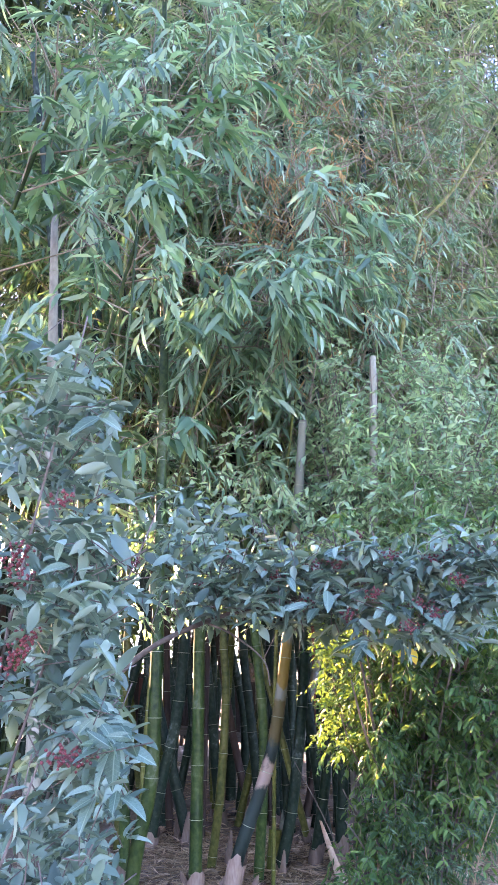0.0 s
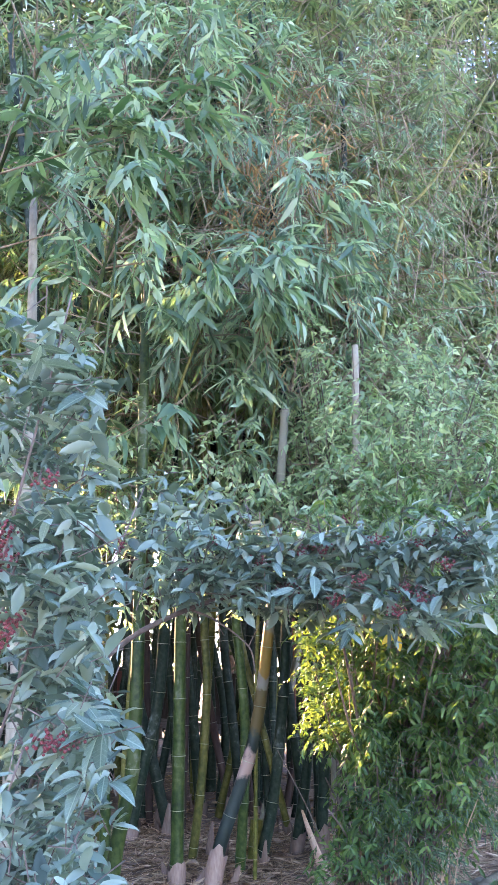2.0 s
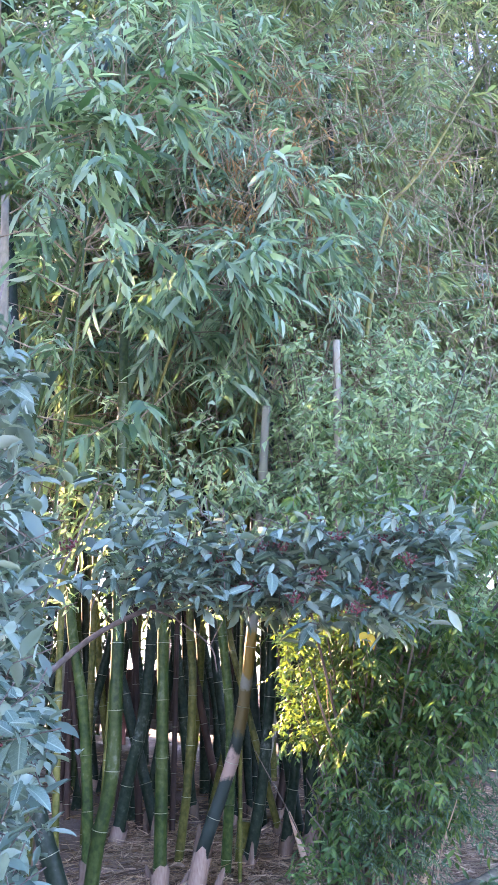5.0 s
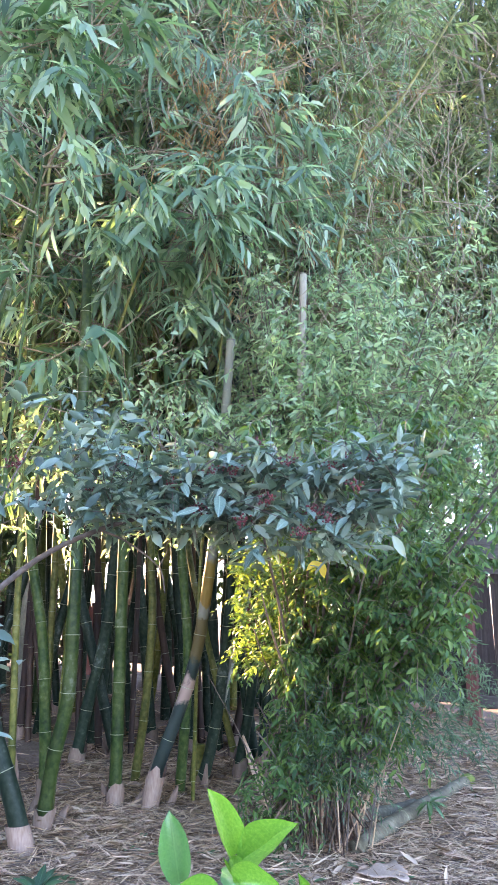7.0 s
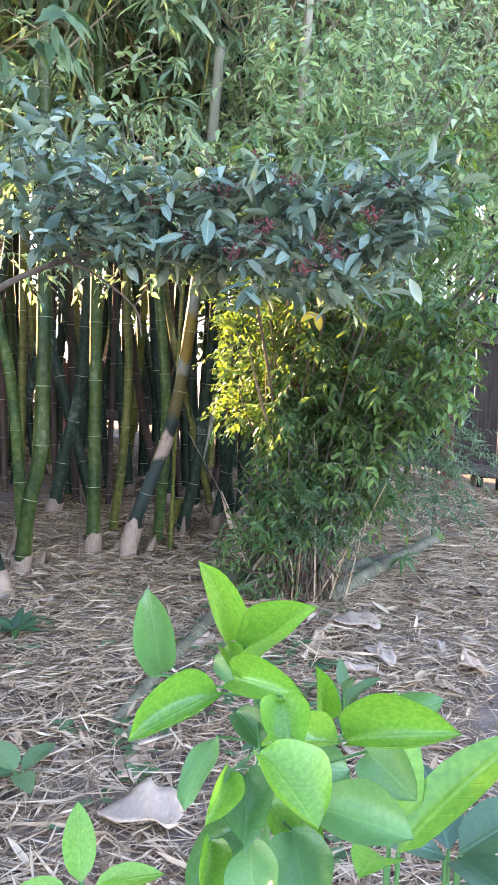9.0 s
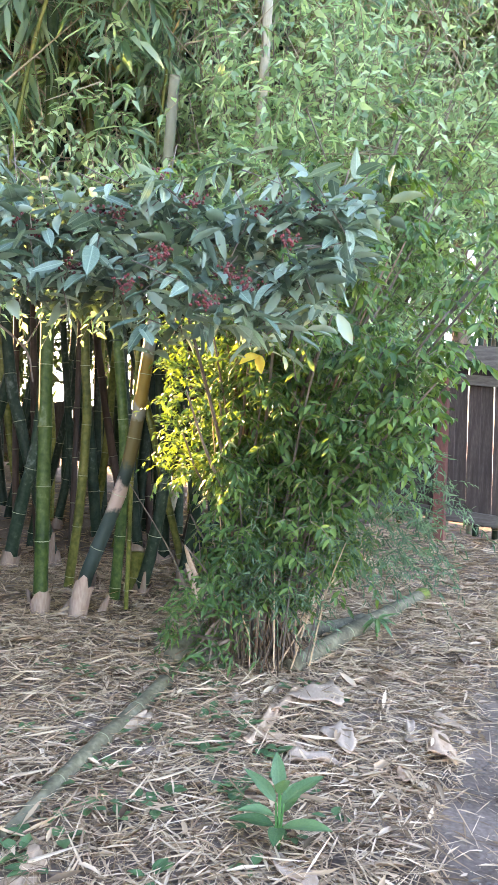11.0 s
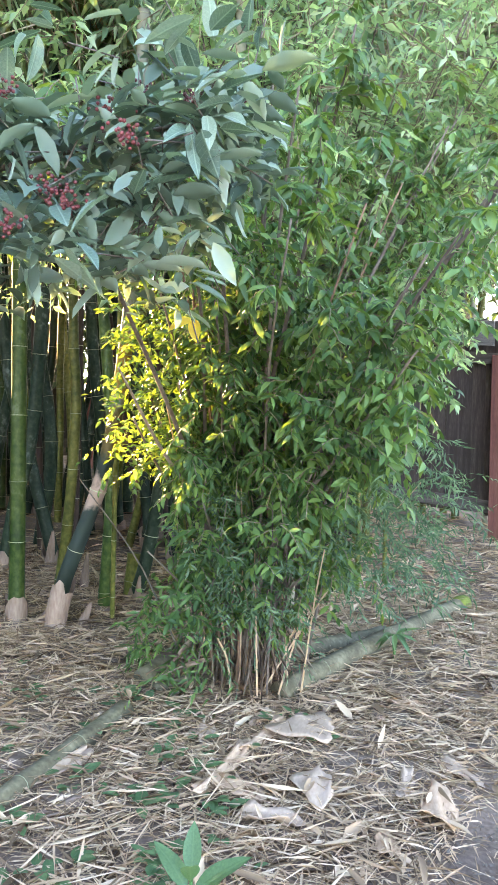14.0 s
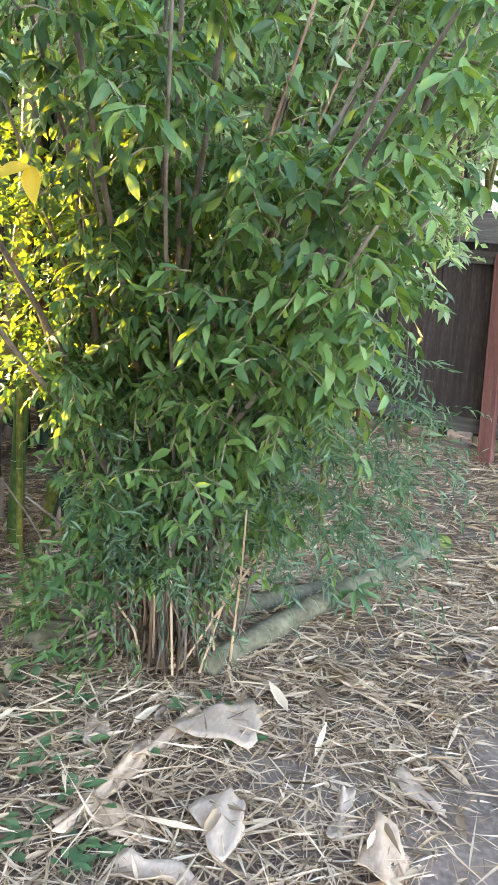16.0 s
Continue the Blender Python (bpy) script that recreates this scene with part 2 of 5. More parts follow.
# ---- mesh helpers ----
def obj_from(name, verts, faces, material, parent=None, label="", smooth=False):
    me = bpy.data.meshes.new(name)
    verts = np.asarray(verts, dtype=np.float32)
    if isinstance(faces, np.ndarray):
        k = faces.shape[1]
        me.vertices.add(len(verts))
        me.vertices.foreach_set("co", verts.ravel())
        me.loops.add(faces.size)
        me.loops.foreach_set("vertex_index", faces.astype(np.int32).ravel())
        me.polygons.add(len(faces))
        me.polygons.foreach_set("loop_start", np.arange(0, faces.size, k, dtype=np.int32))
        me.update(calc_edges=True)
    else:
        me.from_pydata([tuple(map(float, v)) for v in verts], [], faces)
    if smooth:
        me.polygons.foreach_set("use_smooth", np.ones(len(me.polygons), dtype=bool))
    me.materials.append(material)
    ob = new(name, me)
    if parent is not None:
        ob.parent = parent
    if label:
        tagged(ob, label)
    return ob


def part(name, bm, material, parent, label=""):
    me = bpy.data.meshes.new(name)
    bm.to_mesh(me)
    bm.free()
    me.materials.append(material)
    ob = new(name, me)
    ob.parent = parent
    if label:
        tagged(ob, label)
    return ob


def shared(name, mesh, parent, m):
    ob = new(name, mesh)
    ob.parent = parent
    ob.matrix_basis = m
    return ob


def unit(v):
    return v / np.maximum(np.linalg.norm(v, axis=-1, keepdims=True), 1e-9)


def curve_points(pts, steps):
    """A smooth line through a few points."""
    p = np.asarray(pts, float)
    p = np.vstack([2 * p[0] - p[1], p, 2 * p[-1] - p[-2]])
    out = []
    for i in range(1, len(p) - 2):
        for s in np.linspace(0, 1, steps, endpoint=False):
            a, b, c, d = p[i - 1], p[i], p[i + 1], p[i + 2]
            out.append(0.5 * (2 * b + (c - a) * s + (2 * a - 5 * b + 4 * c - d) * s * s + (3 * b - a - 3 * c + d) * s ** 3))
    out.append(p[-2])
    return np.array(out)


def tube(line, radii, sides=8, cap=True):
    """Vertices and faces of a round bar along a line."""
    line, radii = np.asarray(line, float), np.broadcast_to(np.asarray(radii, float), (len(line),))
    tang = unit(np.gradient(line, axis=0))
    ref = np.array([1.0, 0, 0]) if abs(tang[0][0]) < 0.8 else np.array([0, 1.0, 0])
    u = unit(np.cross(tang, ref))
    w = np.cross(tang, u)
    a = np.linspace(0, 2 * np.pi, sides, endpoint=False)
    verts = (line[:, None] + radii[:, None, None] * (np.cos(a)[None, :, None] * u[:, None] + np.sin(a)[None, :, None] * w[:, None])).reshape(-1, 3)
    faces = []
    for i in range(len(line) - 1):
        for j in range(sides):
            k = (j + 1) % sides
            faces.append((i * sides + j, i * sides + k, (i + 1) * sides + k, (i + 1) * sides + j))
    if cap:
        faces += [tuple(range(sides))[::-1], tuple(range((len(line) - 1) * sides, len(line) * sides))]
    return verts, faces


def many_bars(p0, p1, r0, r1):
    """Thin three-sided twigs from p0 to p1, in one array."""
    p0, p1 = np.asarray(p0), np.asarray(p1)
    t = unit(p1 - p0)
    u = unit(np.cross(t, np.array([0.3, 0.5, 0.81])))
    w = np.cross(t, u)
    a = np.array([0, 2.094, 4.189])
    ring = np.cos(a)[None, :, None] * u[:, None] + np.sin(a)[None, :, None] * w[:, None]
    r0, r1 = np.broadcast_to(r0, (len(p0),)), np.broadcast_to(r1, (len(p0),))
    v = np.concatenate([p0[:, None] + r0[:, None, None] * ring, p1[:, None] + r1[:, None, None] * ring], 1).reshape(-1, 3)
    base = np.array([[0, 1, 4, 3], [1, 2, 5, 4], [2, 0, 3, 5]])
    f = (np.arange(len(p0))[:, None, None] * 6 + base[None]).reshape(-1, 4)
    return v, f


def blades(P, A, U, L, W, droop=0.2, fold=0.25, rich=False):
    """Leaves at P along A, faces towards U, as one array; rich: a rounder blade with a midrib."""
    A = unit(A)
    S = unit(np.cross(A, U))
    N = np.cross(S, A)
    L, W = np.broadcast_to(L, (len(P),))[:, None], np.broadcast_to(W, (len(P),))[:, None]
    droop = np.broadcast_to(droop, (len(P),))[:, None]

    def at(s, side, lift):
        return P + A * L * s + S * W * side + N * (W * lift) - N * L * droop * s * s
    if rich == 2:           # an oval blade with a midrib
        st = [(0.16, 0.30), (0.42, 0.5), (0.70, 0.38), (0.88, 0.17)]
        v = np.stack([P] + [at(q, side * w, fold * abs(side)) for q, w in st for side in (1, 0, -1)] + [at(1.0, 0, 0)], 1).reshape(-1, 3)
        base = [[0, 1, 2], [0, 2, 3]]
        for k in range(3):
            a, c = 1 + 3 * k, 4 + 3 * k
            base += [[a, c, c + 1], [a, c + 1, a + 1], [a + 1, c + 1, c + 2], [a + 1, c + 2, a + 2]]
        base = np.array(base + [[10, 13, 11], [11, 13, 12]])
        return v, (np.arange(len(P))[:, None, None] * 14 + base[None]).reshape(-1, 3)
    if not rich:
        v = np.stack([P, at(0.36, 0.5, fold), at(1.0, 0, 0), at(0.36, -0.5, fold)], 1).reshape(-1, 3)
        base = np.array([[0, 1, 2], [0, 2, 3]])
        f = (np.arange(len(P))[:, None, None] * 4 + base[None]).reshape(-1, 3)
        return v, f
    v = np.stack([P, at(0.28, 0.44, fold), at(0.28, 0, 0), at(0.28, -0.44, fold), at(0.66, 0.40, fold), at(0.66, 0, 0), at(0.66, -0.40, fold), at(1.0, 0, 0)], 1).reshape(-1, 3)
    base = np.array([[0, 1, 2], [0, 2, 3], [1, 4, 5], [1, 5, 2], [2, 5, 6], [2, 6, 3], [4, 7, 5], [5, 7, 6]])
    f = (np.arange(len(P))[:, None, None] * 8 + base[None]).reshape(-1, 3)
    return v, f


def sprays(O, d, length, k, leaf, ratio=0.13, hang=0.6, rich=False, spread=0.8, sag=0.35, jitter=0.35):
    """Leafy twigs: at each place O a twig along d that sags, with k leaves along it. Returns leaf and twig arrays."""
    m = len(O)
    d = unit(d)
    length = np.broadcast_to(length, (m,))
    s = (np.arange(k) + 0.6) / k
    down = np.array([0, 0, -1.0])
    P = O[:, None] + d[:, None] * (length[:, None] * s)[..., None] + down * (sag * length[:, None] * s ** 2)[..., None]
    side = unit(np.cross(d, np.array([0, 0, 1.0])) + 1e-6)
    sign = np.where(np.arange(k) % 2, 1.0, -1.0)
    A = d[:, None] * 0.55 + side[:, None] * (spread * sign)[None, :, None] + down * hang + rng.normal(0, jitter, (m, k, 3))
    U = np.array([0, -0.35, 1.0]) + rng.normal(0, 0.5, (m, k, 3))
    L = leaf * rng.uniform(0.6, 1.25, m * k)
    lv = blades(P.reshape(-1, 3), A.reshape(-1, 3), U.reshape(-1, 3), L, L * ratio * rng.uniform(0.8, 1.25, m * k), rng.uniform(0.05, 0.4, m * k), 0.2, rich)
    mid = O + d * (length * 0.5)[:, None] + down * (sag * length * 0.25)[:, None]
    end = O + d * length[:, None] + down * (sag * length)[:, None]
    tw = many_bars(np.vstack([O, mid]), np.vstack([mid, end]), 0.0022, 0.0012)
    return lv, tw


def joined(groups):
    """Several (vertices, faces) arrays as one."""
    vs, fs, n = [], [], 0
    for v, f in groups:
        vs.append(v)
        fs.append(f + n)
        n += len(v)
    return np.vstack(vs), np.vstack(fs)


def gz(x, y):
    """The height of the ground."""
    x, y = np.asarray(x, float), np.asarray(y, float)
    return -0.208 - 0.0724 * np.clip(x, -2.5, 4.5) + 0.0564 * np.clip(y, -2, 9.5)


def thing(name, x, y, z, label, category, group="", kind=""):
    ob = new(name)
    ob.empty_display_size = 0.1
    ob.location = (x, y, z)
    return tagged(ob, label, category, group, kind)


# ---- ground ----
def ground():
    def axis(lo, hi, step, far):
        near = np.arange(lo, hi + 1e-6, step)
        out = np.array([0.3, 0.8, 1.8, 4, 9, 20, 45, 100, 220]) * far / 220
        return np.concatenate([lo - out[::-1], near, hi + out])
    xs, ys = axis(-4, 6, 0.07, 400), axis(-2, 11, 0.07, 400)
    X, Y = np.meshgrid(xs, ys)
    Z = gz(X, Y)
    inner = (abs(X - 1) < 5) & (abs(Y - 4.5) < 6.5)
    bump = np.sin(X * 5.1 + 1.3 * np.sin(Y * 3.3)) * 0.008 + np.sin(Y * 6.7 + 2 * np.sin(X * 2.9)) * 0.008 + rng.normal(0, 0.003, X.shape)
    Z = Z + np.where(inner, bump, 0)
    v = np.stack([X, Y, Z], -1).reshape(-1, 3)
    ny, nx = X.shape
    i = (np.arange(ny - 1)[:, None] * nx + np.arange(nx - 1)[None]).ravel()
    f = np.stack([i, i + 1, i + nx + 1, i + nx], 1)
    ob = obj_from("ground", v, f, M["soil"], smooth=True)
    tagged(ob, "bare brown soil strewn with dry bamboo litter", "ground", kind="structure")


ground()


# ---- wooden fence ----
FENCE_U = np.array([0.916, -0.40])
FENCE_P = np.array([2.25, 8.12])


def fence():
    root = thing("wooden_fence", 0, 0, 0, "weathered grey paling fence with reddish posts, behind the bamboo", "fence", kind="structure")
    u, back = FENCE_U, np.array([0.40, 0.916])
    turn = math.atan2(u[1], u[0])

    def board(w, t, h):
        bm = bmesh.new()
        bmesh.ops.create_cube(bm, size=1)
        bmesh.ops.scale(bm, vec=(w, t, h), verts=bm.verts)
        bmesh.ops.translate(bm, vec=(0, 0, h / 2), verts=bm.verts)
        bmesh.ops.bevel(bm, geom=bm.edges[:], offset=0.004, segments=1, affect="EDGES")
        me = bpy.data.meshes.new("paling")
        bm.to_mesh(me)
        bm.free()
        return me
    paling, post = board(0.111, 0.018, 1.60), board(0.10, 0.10, 1.54)
    paling.materials.append(M["fence_wood"])
    post.materials.append(M["fence_red"])
    for i, s in enumerate(np.arange(-7.5, 4.2, 0.1125)):
        p = FENCE_P + u * s + back * 0.10
        z = float(gz(*p)) + 0.18 + random.uniform(-0.012, 0.012)
        low = s < -2.3              # behind the clump the palings are cut low
        turned = pose(p[0], p[1], z, random.uniform(-0.4, 0.4), random.uniform(-0.5, 0.5), math.degrees(turn) + random.uniform(-1, 1))
        if not (low and i % 7 == 0):
            shared("paling", paling, root, turned @ Matrix.Diagonal((1, 1, 0.42, 1)) if low else turned)
    for s in (-6.9, -4.6, -2.3, 0.0, 2.3):
        p = FENCE_P + u * s
        stand = pose(p[0], p[1], float(gz(*p)) - 0.05, 0, 0, math.degrees(turn))
        shared("post", post, root, stand @ Matrix.Diagonal((1, 1, 0.55, 1)) if s < -2.4 else stand)
    for zz, h, off in ((0.20, 0.10, 0.062), (1.42, 0.09, 0.062), (1.56, 0.20, -0.07)):
        for s0 in (-6.9, -4.6, -2.3, 0.0, 2.3) if zz < 1 else (-2.3, 0.0, 2.3):
            a, b = FENCE_P + u * (s0 + 0.03) + back * off, FENCE_P + u * (s0 + 2.27) + back * off
            za, zb = float(gz(*a)) + zz, float(gz(*b)) + zz
            t3 = np.array([*(back * 0.018), 0])
            v = []
            for q, z0 in ((a, za), (b, zb)):
                for tt in (-1, 1):
                    for hh in (0, h):
                        v.append(np.array([q[0], q[1], z0 + hh]) + t3 * tt)
            f = [(0, 1, 3, 2), (4, 6, 7, 5), (0, 4, 5, 1), (2, 3, 7, 6), (1, 5, 7, 3), (0, 2, 6, 4)]
            obj_from("rail", v, f, M["fence_grey"], root)


fence()

# ---- bamboo ----
ring_v, ring_f = tube([(0, 0, -0.10), (0, 0, -0.05), (0, 0, 0.02), (0, 0, 0.07)], [1.0, 1.09, 1.09, 1.0], 12, False)
ring_me = bpy.data.meshes.new("node_ring")
ring_me.from_pydata([tuple(v) for v in ring_v], [], ring_f)
ring_me.materials.append(M["node_ring"])


def aim(p, t, s):
    """A pose at p with its z axis along t, scaled."""
    q = Vector(t).to_track_quat("Z", "Y")
    return Matrix.LocRotScale(Vector(p), q, Vector((s, s, s)))


def bamboo_culm(pts, radius, skin, label, height=5.5, gap=0.26, sheath=0.14, first=0.1, crown=26, leaf="", leaf_len=0.17, name="bamboo_culm", ragged=True, crown_from=2.1, ratio=0.15, reach=(0.35, 1.0)):
    """One bamboo stem through pts, which goes on upwards and arches over, with its node rings, root sheath and leafy crown."""
    pts = [np.array(p, float) for p in pts]
    if height > pts[-1][2] + 0.3:
        lean = (pts[-1] - pts[-2]) / max(0.2, np.linalg.norm(pts[-1] - pts[-2]))
        lean = np.array([lean[0] * 0.45, lean[1] * 0.45, 1.0])
        bow = np.array([rng.normal(0, 0.12), rng.normal(-0.08, 0.1), 0])
        rise = height - pts[-1][2]
        pts += [pts[-1] + lean * rise * 0.5 + bow * rise * 0.12, pts[-1] + lean * rise + bow * rise * 0.5]
    x0, y0, z0 = pts[0]
    # left of x = -0.6 the darker leaf stands in for shade
    leaf = leaf or ("bamboo_leaf_shade" if x0 < -0.6 else "bamboo_leaf")
    root = thing(name, x0, y0, z0, label, "bamboo", "bamboo clump")
    o = np.array([x0, y0, z0])
    line = curve_points(pts, 14) - o
    arc = np.concatenate([[0], np.cumsum(np.linalg.norm(np.diff(line, axis=0), axis=1))])
    total = arc[-1]
    knots = [first]
    while knots[-1] < total - 0.2:
        knots.append(knots[-1] + gap * (1 + 0.05 * len(knots)) * rng.uniform(0.93, 1.07))

    def at(s):
        return np.array([np.interp(s, arc, line[:, i]) for i in range(3)])
    stations, rad = [0.0], [radius]
    for a, b in zip([0.0] + knots, knots + [total]):
        for f, k in ((0.08, 0.985), (0.5, 0.965), (0.92, 0.985), (1.0, 1.035)):
            s = a + (b - a) * f
            if s > stations[-1] + 1e-4:
                stations.append(s)
                rad.append(radius * k * (1 - 0.62 * (s / max(total, 4.0)) ** 1.4))
    v, f = tube([at(s) for s in stations], rad, 12)
    stem = obj_from("stem", v, f, M[skin], root, smooth=True)
    for s in knots:
        p, t = at(s), at(min(total, s + 0.02)) - at(max(0, s - 0.02))
        if p[2] + z0 < 3.4:
            r = radius * (1 - 0.62 * (s / max(total, 4.0)) ** 1.4)
            shared("node_ring", ring_me, stem, aim(p, t, r * 1.02) @ Matrix.Diagonal((1, 1, 0.55 * 0.03 / r * 1.3, 1)))
    if sheath:
        n, rows = 14, 5
        sv, sf = [], []
        for i in range(rows):
            q = i / (rows - 1)
            for j in range(n):
                a = 2 * math.pi * j / n
                hh = q * sheath * (1 + (0.16 * math.sin(a * 2 + x0 * 9) + 0.07 * math.sin(a * 5 + y0 * 7) if ragged else 0))
                r = radius * (1.22 + 0.10 * math.sin(q * 3.0) + (0.16 * q ** 3 if ragged else 0)) + 0.002 * math.sin(a * 7)
                p = at(max(0, hh))
                sv.append(p + np.array([r * math.cos(a), r * math.sin(a), -0.02 + 0.0 * q]))
        for i in range(rows - 1):
            for j in range(n):
                k = (j + 1) % n
                sf.append((i * n + j, i * n + k, (i + 1) * n + k, (i + 1) * n + j))
        ob = obj_from("root_sheath", sv, sf, M["sheath"], root, "papery tan sheath round the foot of the stem", smooth=True)
    if crown:
        zs = rng.uniform(crown_from, max(crown_from + 0.5, total + z0), crown) - z0
        O = np.array([at(np.interp(z, line[:, 2], arc)) for z in zs])
        d = rng.normal(0, 1, (crown, 3)) * [1, 0.8, 0.25] + [0, -0.35, 0.35]
        d = unit(d)
        far_out = rng.uniform(*reach, crown)
        tips = O + d * far_out[:, None] + np.array([0, 0, -0.12]) * (far_out ** 2)[:, None]
        limbs = many_bars(O, tips, 0.006, 0.002)
        per = 4                 # tufts of leaves that hang together, towards the end of every limb
        at_s = rng.uniform(0.5, 1.05, (crown, per))
        O2 = (O[:, None] + (tips - O)[:, None] * at_s[..., None]).reshape(-1, 3) + rng.normal(0, 0.03, (crown * per, 3))
        d2 = np.repeat(d, per, 0) * 0.7 + rng.normal(0, 0.5, (crown * per, 3)) + [0, -0.15, -0.3]
        lv, tw = sprays(O2, d2, rng.uniform(0.10, 0.24, crown * per), 8, leaf_len, ratio, 0.55, y0 < 5.6, 0.45, 0.5, 0.2)
        fol = obj_from("foliage", *lv, M[leaf], root, "long narrow drooping bamboo leaves")
        tagged(fol, kind="stuff")
        tob = obj_from("twig", *joined([limbs, tw]), M["twig"], root)
        tagged(tob, kind="stuff")
    return root


GREEN = "upright green bamboo stem with pale node rings"
bamboo_culm([(-0.54, 4.5, 0.08), (-0.50, 4.5, 0.40), (-0.44, 4.5, 0.70), (-0.43, 4.5, 1.2), (-0.43, 4.5, 1.6)], 0.038, "culm_green", "curved green bamboo stem with pale node rings", 5.6, sheath=0.12)
bamboo_culm([(-0.30, 4.95, 0.08), (-0.295, 4.95, 0.83), (-0.295, 4.95, 1.6)], 0.037, "culm_green", GREEN, 6.0, first=0.12, crown=40, crown_from=1.85)
bamboo_culm([(-0.11, 4.93, 0.08), (-0.07, 4.93, 0.28), (0.085, 4.93, 0.69), (0.155, 4.93, 0.97), (0.20, 4.93, 1.27), (0.245, 4.9, 1.6), (0.31, 4.78, 2.15), (0.36, 4.66, 2.62)], 0.037, "culm_mottled", "leaning bamboo stem mottled dark green, pinkish tan and white", 2.6, sheath=0.22, crown=0)
bamboo_culm([(-0.30, 5.4, 0.10), (-0.24, 5.4, 0.58), (-0.21, 5.4, 1.13), (-0.23, 5.4, 1.65)], 0.028, "culm_olive", "slender yellow-green bamboo stem", 6.2, sheath=0)
bamboo_culm([(0.0, 5.25, 0.08), (0.04, 5.25, 0.81), (-0.01, 5.25, 1.5)], 0.031, "culm_green", GREEN, 6.4, sheath=0.06, crown=44, crown_from=1.9)
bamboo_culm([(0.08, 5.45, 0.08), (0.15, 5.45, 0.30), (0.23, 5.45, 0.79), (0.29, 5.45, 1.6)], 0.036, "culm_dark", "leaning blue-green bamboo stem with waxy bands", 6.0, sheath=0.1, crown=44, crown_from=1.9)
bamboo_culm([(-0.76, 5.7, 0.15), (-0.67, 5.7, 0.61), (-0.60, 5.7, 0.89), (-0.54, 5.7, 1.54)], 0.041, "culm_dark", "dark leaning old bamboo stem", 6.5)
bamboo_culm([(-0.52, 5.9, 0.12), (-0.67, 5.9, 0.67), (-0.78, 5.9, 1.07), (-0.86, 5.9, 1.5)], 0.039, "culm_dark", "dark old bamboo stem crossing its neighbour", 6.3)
bamboo_culm([(-0.67, 4.9, 0.12), (-0.69, 4.9, 0.56), (-0.73, 4.9, 0.99), (-0.82, 4.9, 1.45), (-0.86, 4.9, 1.95)], 0.032, "culm_green", GREEN, 5.8)
bamboo_culm([(-0.50, 4.2, 0.04), (-0.59, 4.2, 0.32), (-0.69, 4.2, 0.58), (-0.84, 4.25, 1.1), (-0.92, 4.3, 1.7)], 0.044, "culm_dark", "thick dark green bamboo stem leaning from a pale sheath", 5.0, sheath=0.17, ragged=False, crown=12, crown_from=3.4)
bamboo_culm([(-0.80, 4.35, 0.08), (-0.79, 4.35, 0.7), (-0.82, 4.35, 1.7)], 0.029, "culm_olive", "short bright green bamboo stem beside a thick one", 3.0, sheath=0, crown=0)
bamboo_culm([(-0.74, 4.6, 0.08), (-0.75, 4.6, 0.5), (-0.78, 4.62, 1.4)], 0.020, "culm_olive", "thin yellow-green bamboo stem", 4.5, sheath=0, crown=14)
bamboo_culm([(0.29, 5.7, 0.1), (0.40, 5.7, 0.77), (0.41, 5.7, 1.47)], 0.034, "culm_dark", "dark old bamboo stem", 6.2)
bamboo_culm([(0.05, 5.5, 0.07), (0.06, 5.5, 0.18), (0.075, 5.5, 0.33)], 0.04, "culm_olive", "cut yellow-green bamboo stump", 0.33, sheath=0, crown=0, first=0.12, name="bamboo_stump")
bamboo_culm([(0.44, 5.6, 0.08), (0.49, 5.6, 0.62), (0.5, 5.6, 1.4)], 0.036, "culm_dark", "dark old bamboo stem", 6.2, sheath=0.2)
bamboo_culm([(-0.93, 5.6, 0.15), (-0.92, 5.6, 1.01), (-0.92, 5.6, 1.65)], 0.025, "culm_olive", "slender yellow-green bamboo stem", 6.0, sheath=0)
bamboo_culm([(-1.14, 5.2, 0.15), (-1.12, 5.2, 0.69), (-1.16, 5.2, 1.33)], 0.038, "culm_dark", "dark old bamboo stem with a pale patch", 6.0)
bamboo_culm([(-1.0, 4.9, 0.12), (-1.05, 4.9, 0.8), (-1.12, 4.9, 1.45)], 0.034, "culm_green", GREEN, 5.6)
random.seed(5)
# stems added deep inside; their dark skin carries the clump's inner shade
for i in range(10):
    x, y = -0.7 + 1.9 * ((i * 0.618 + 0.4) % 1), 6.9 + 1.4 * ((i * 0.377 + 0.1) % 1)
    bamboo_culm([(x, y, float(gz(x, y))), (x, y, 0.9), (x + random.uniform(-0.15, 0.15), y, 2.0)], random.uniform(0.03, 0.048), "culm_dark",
                "added bamboo stem deep in the clump, shade put into its dark skin", random.uniform(5.5, 7.5), sheath=0, crown=22, leaf="bamboo_leaf_far", crown_from=2.9)
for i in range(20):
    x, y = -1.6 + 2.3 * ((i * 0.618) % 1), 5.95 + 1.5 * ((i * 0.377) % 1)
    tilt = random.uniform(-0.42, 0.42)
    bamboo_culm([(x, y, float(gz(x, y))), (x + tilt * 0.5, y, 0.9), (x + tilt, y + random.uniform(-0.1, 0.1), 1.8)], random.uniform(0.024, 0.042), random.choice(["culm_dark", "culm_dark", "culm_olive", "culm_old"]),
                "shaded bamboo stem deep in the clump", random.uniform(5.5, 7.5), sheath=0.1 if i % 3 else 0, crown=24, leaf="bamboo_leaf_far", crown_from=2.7)
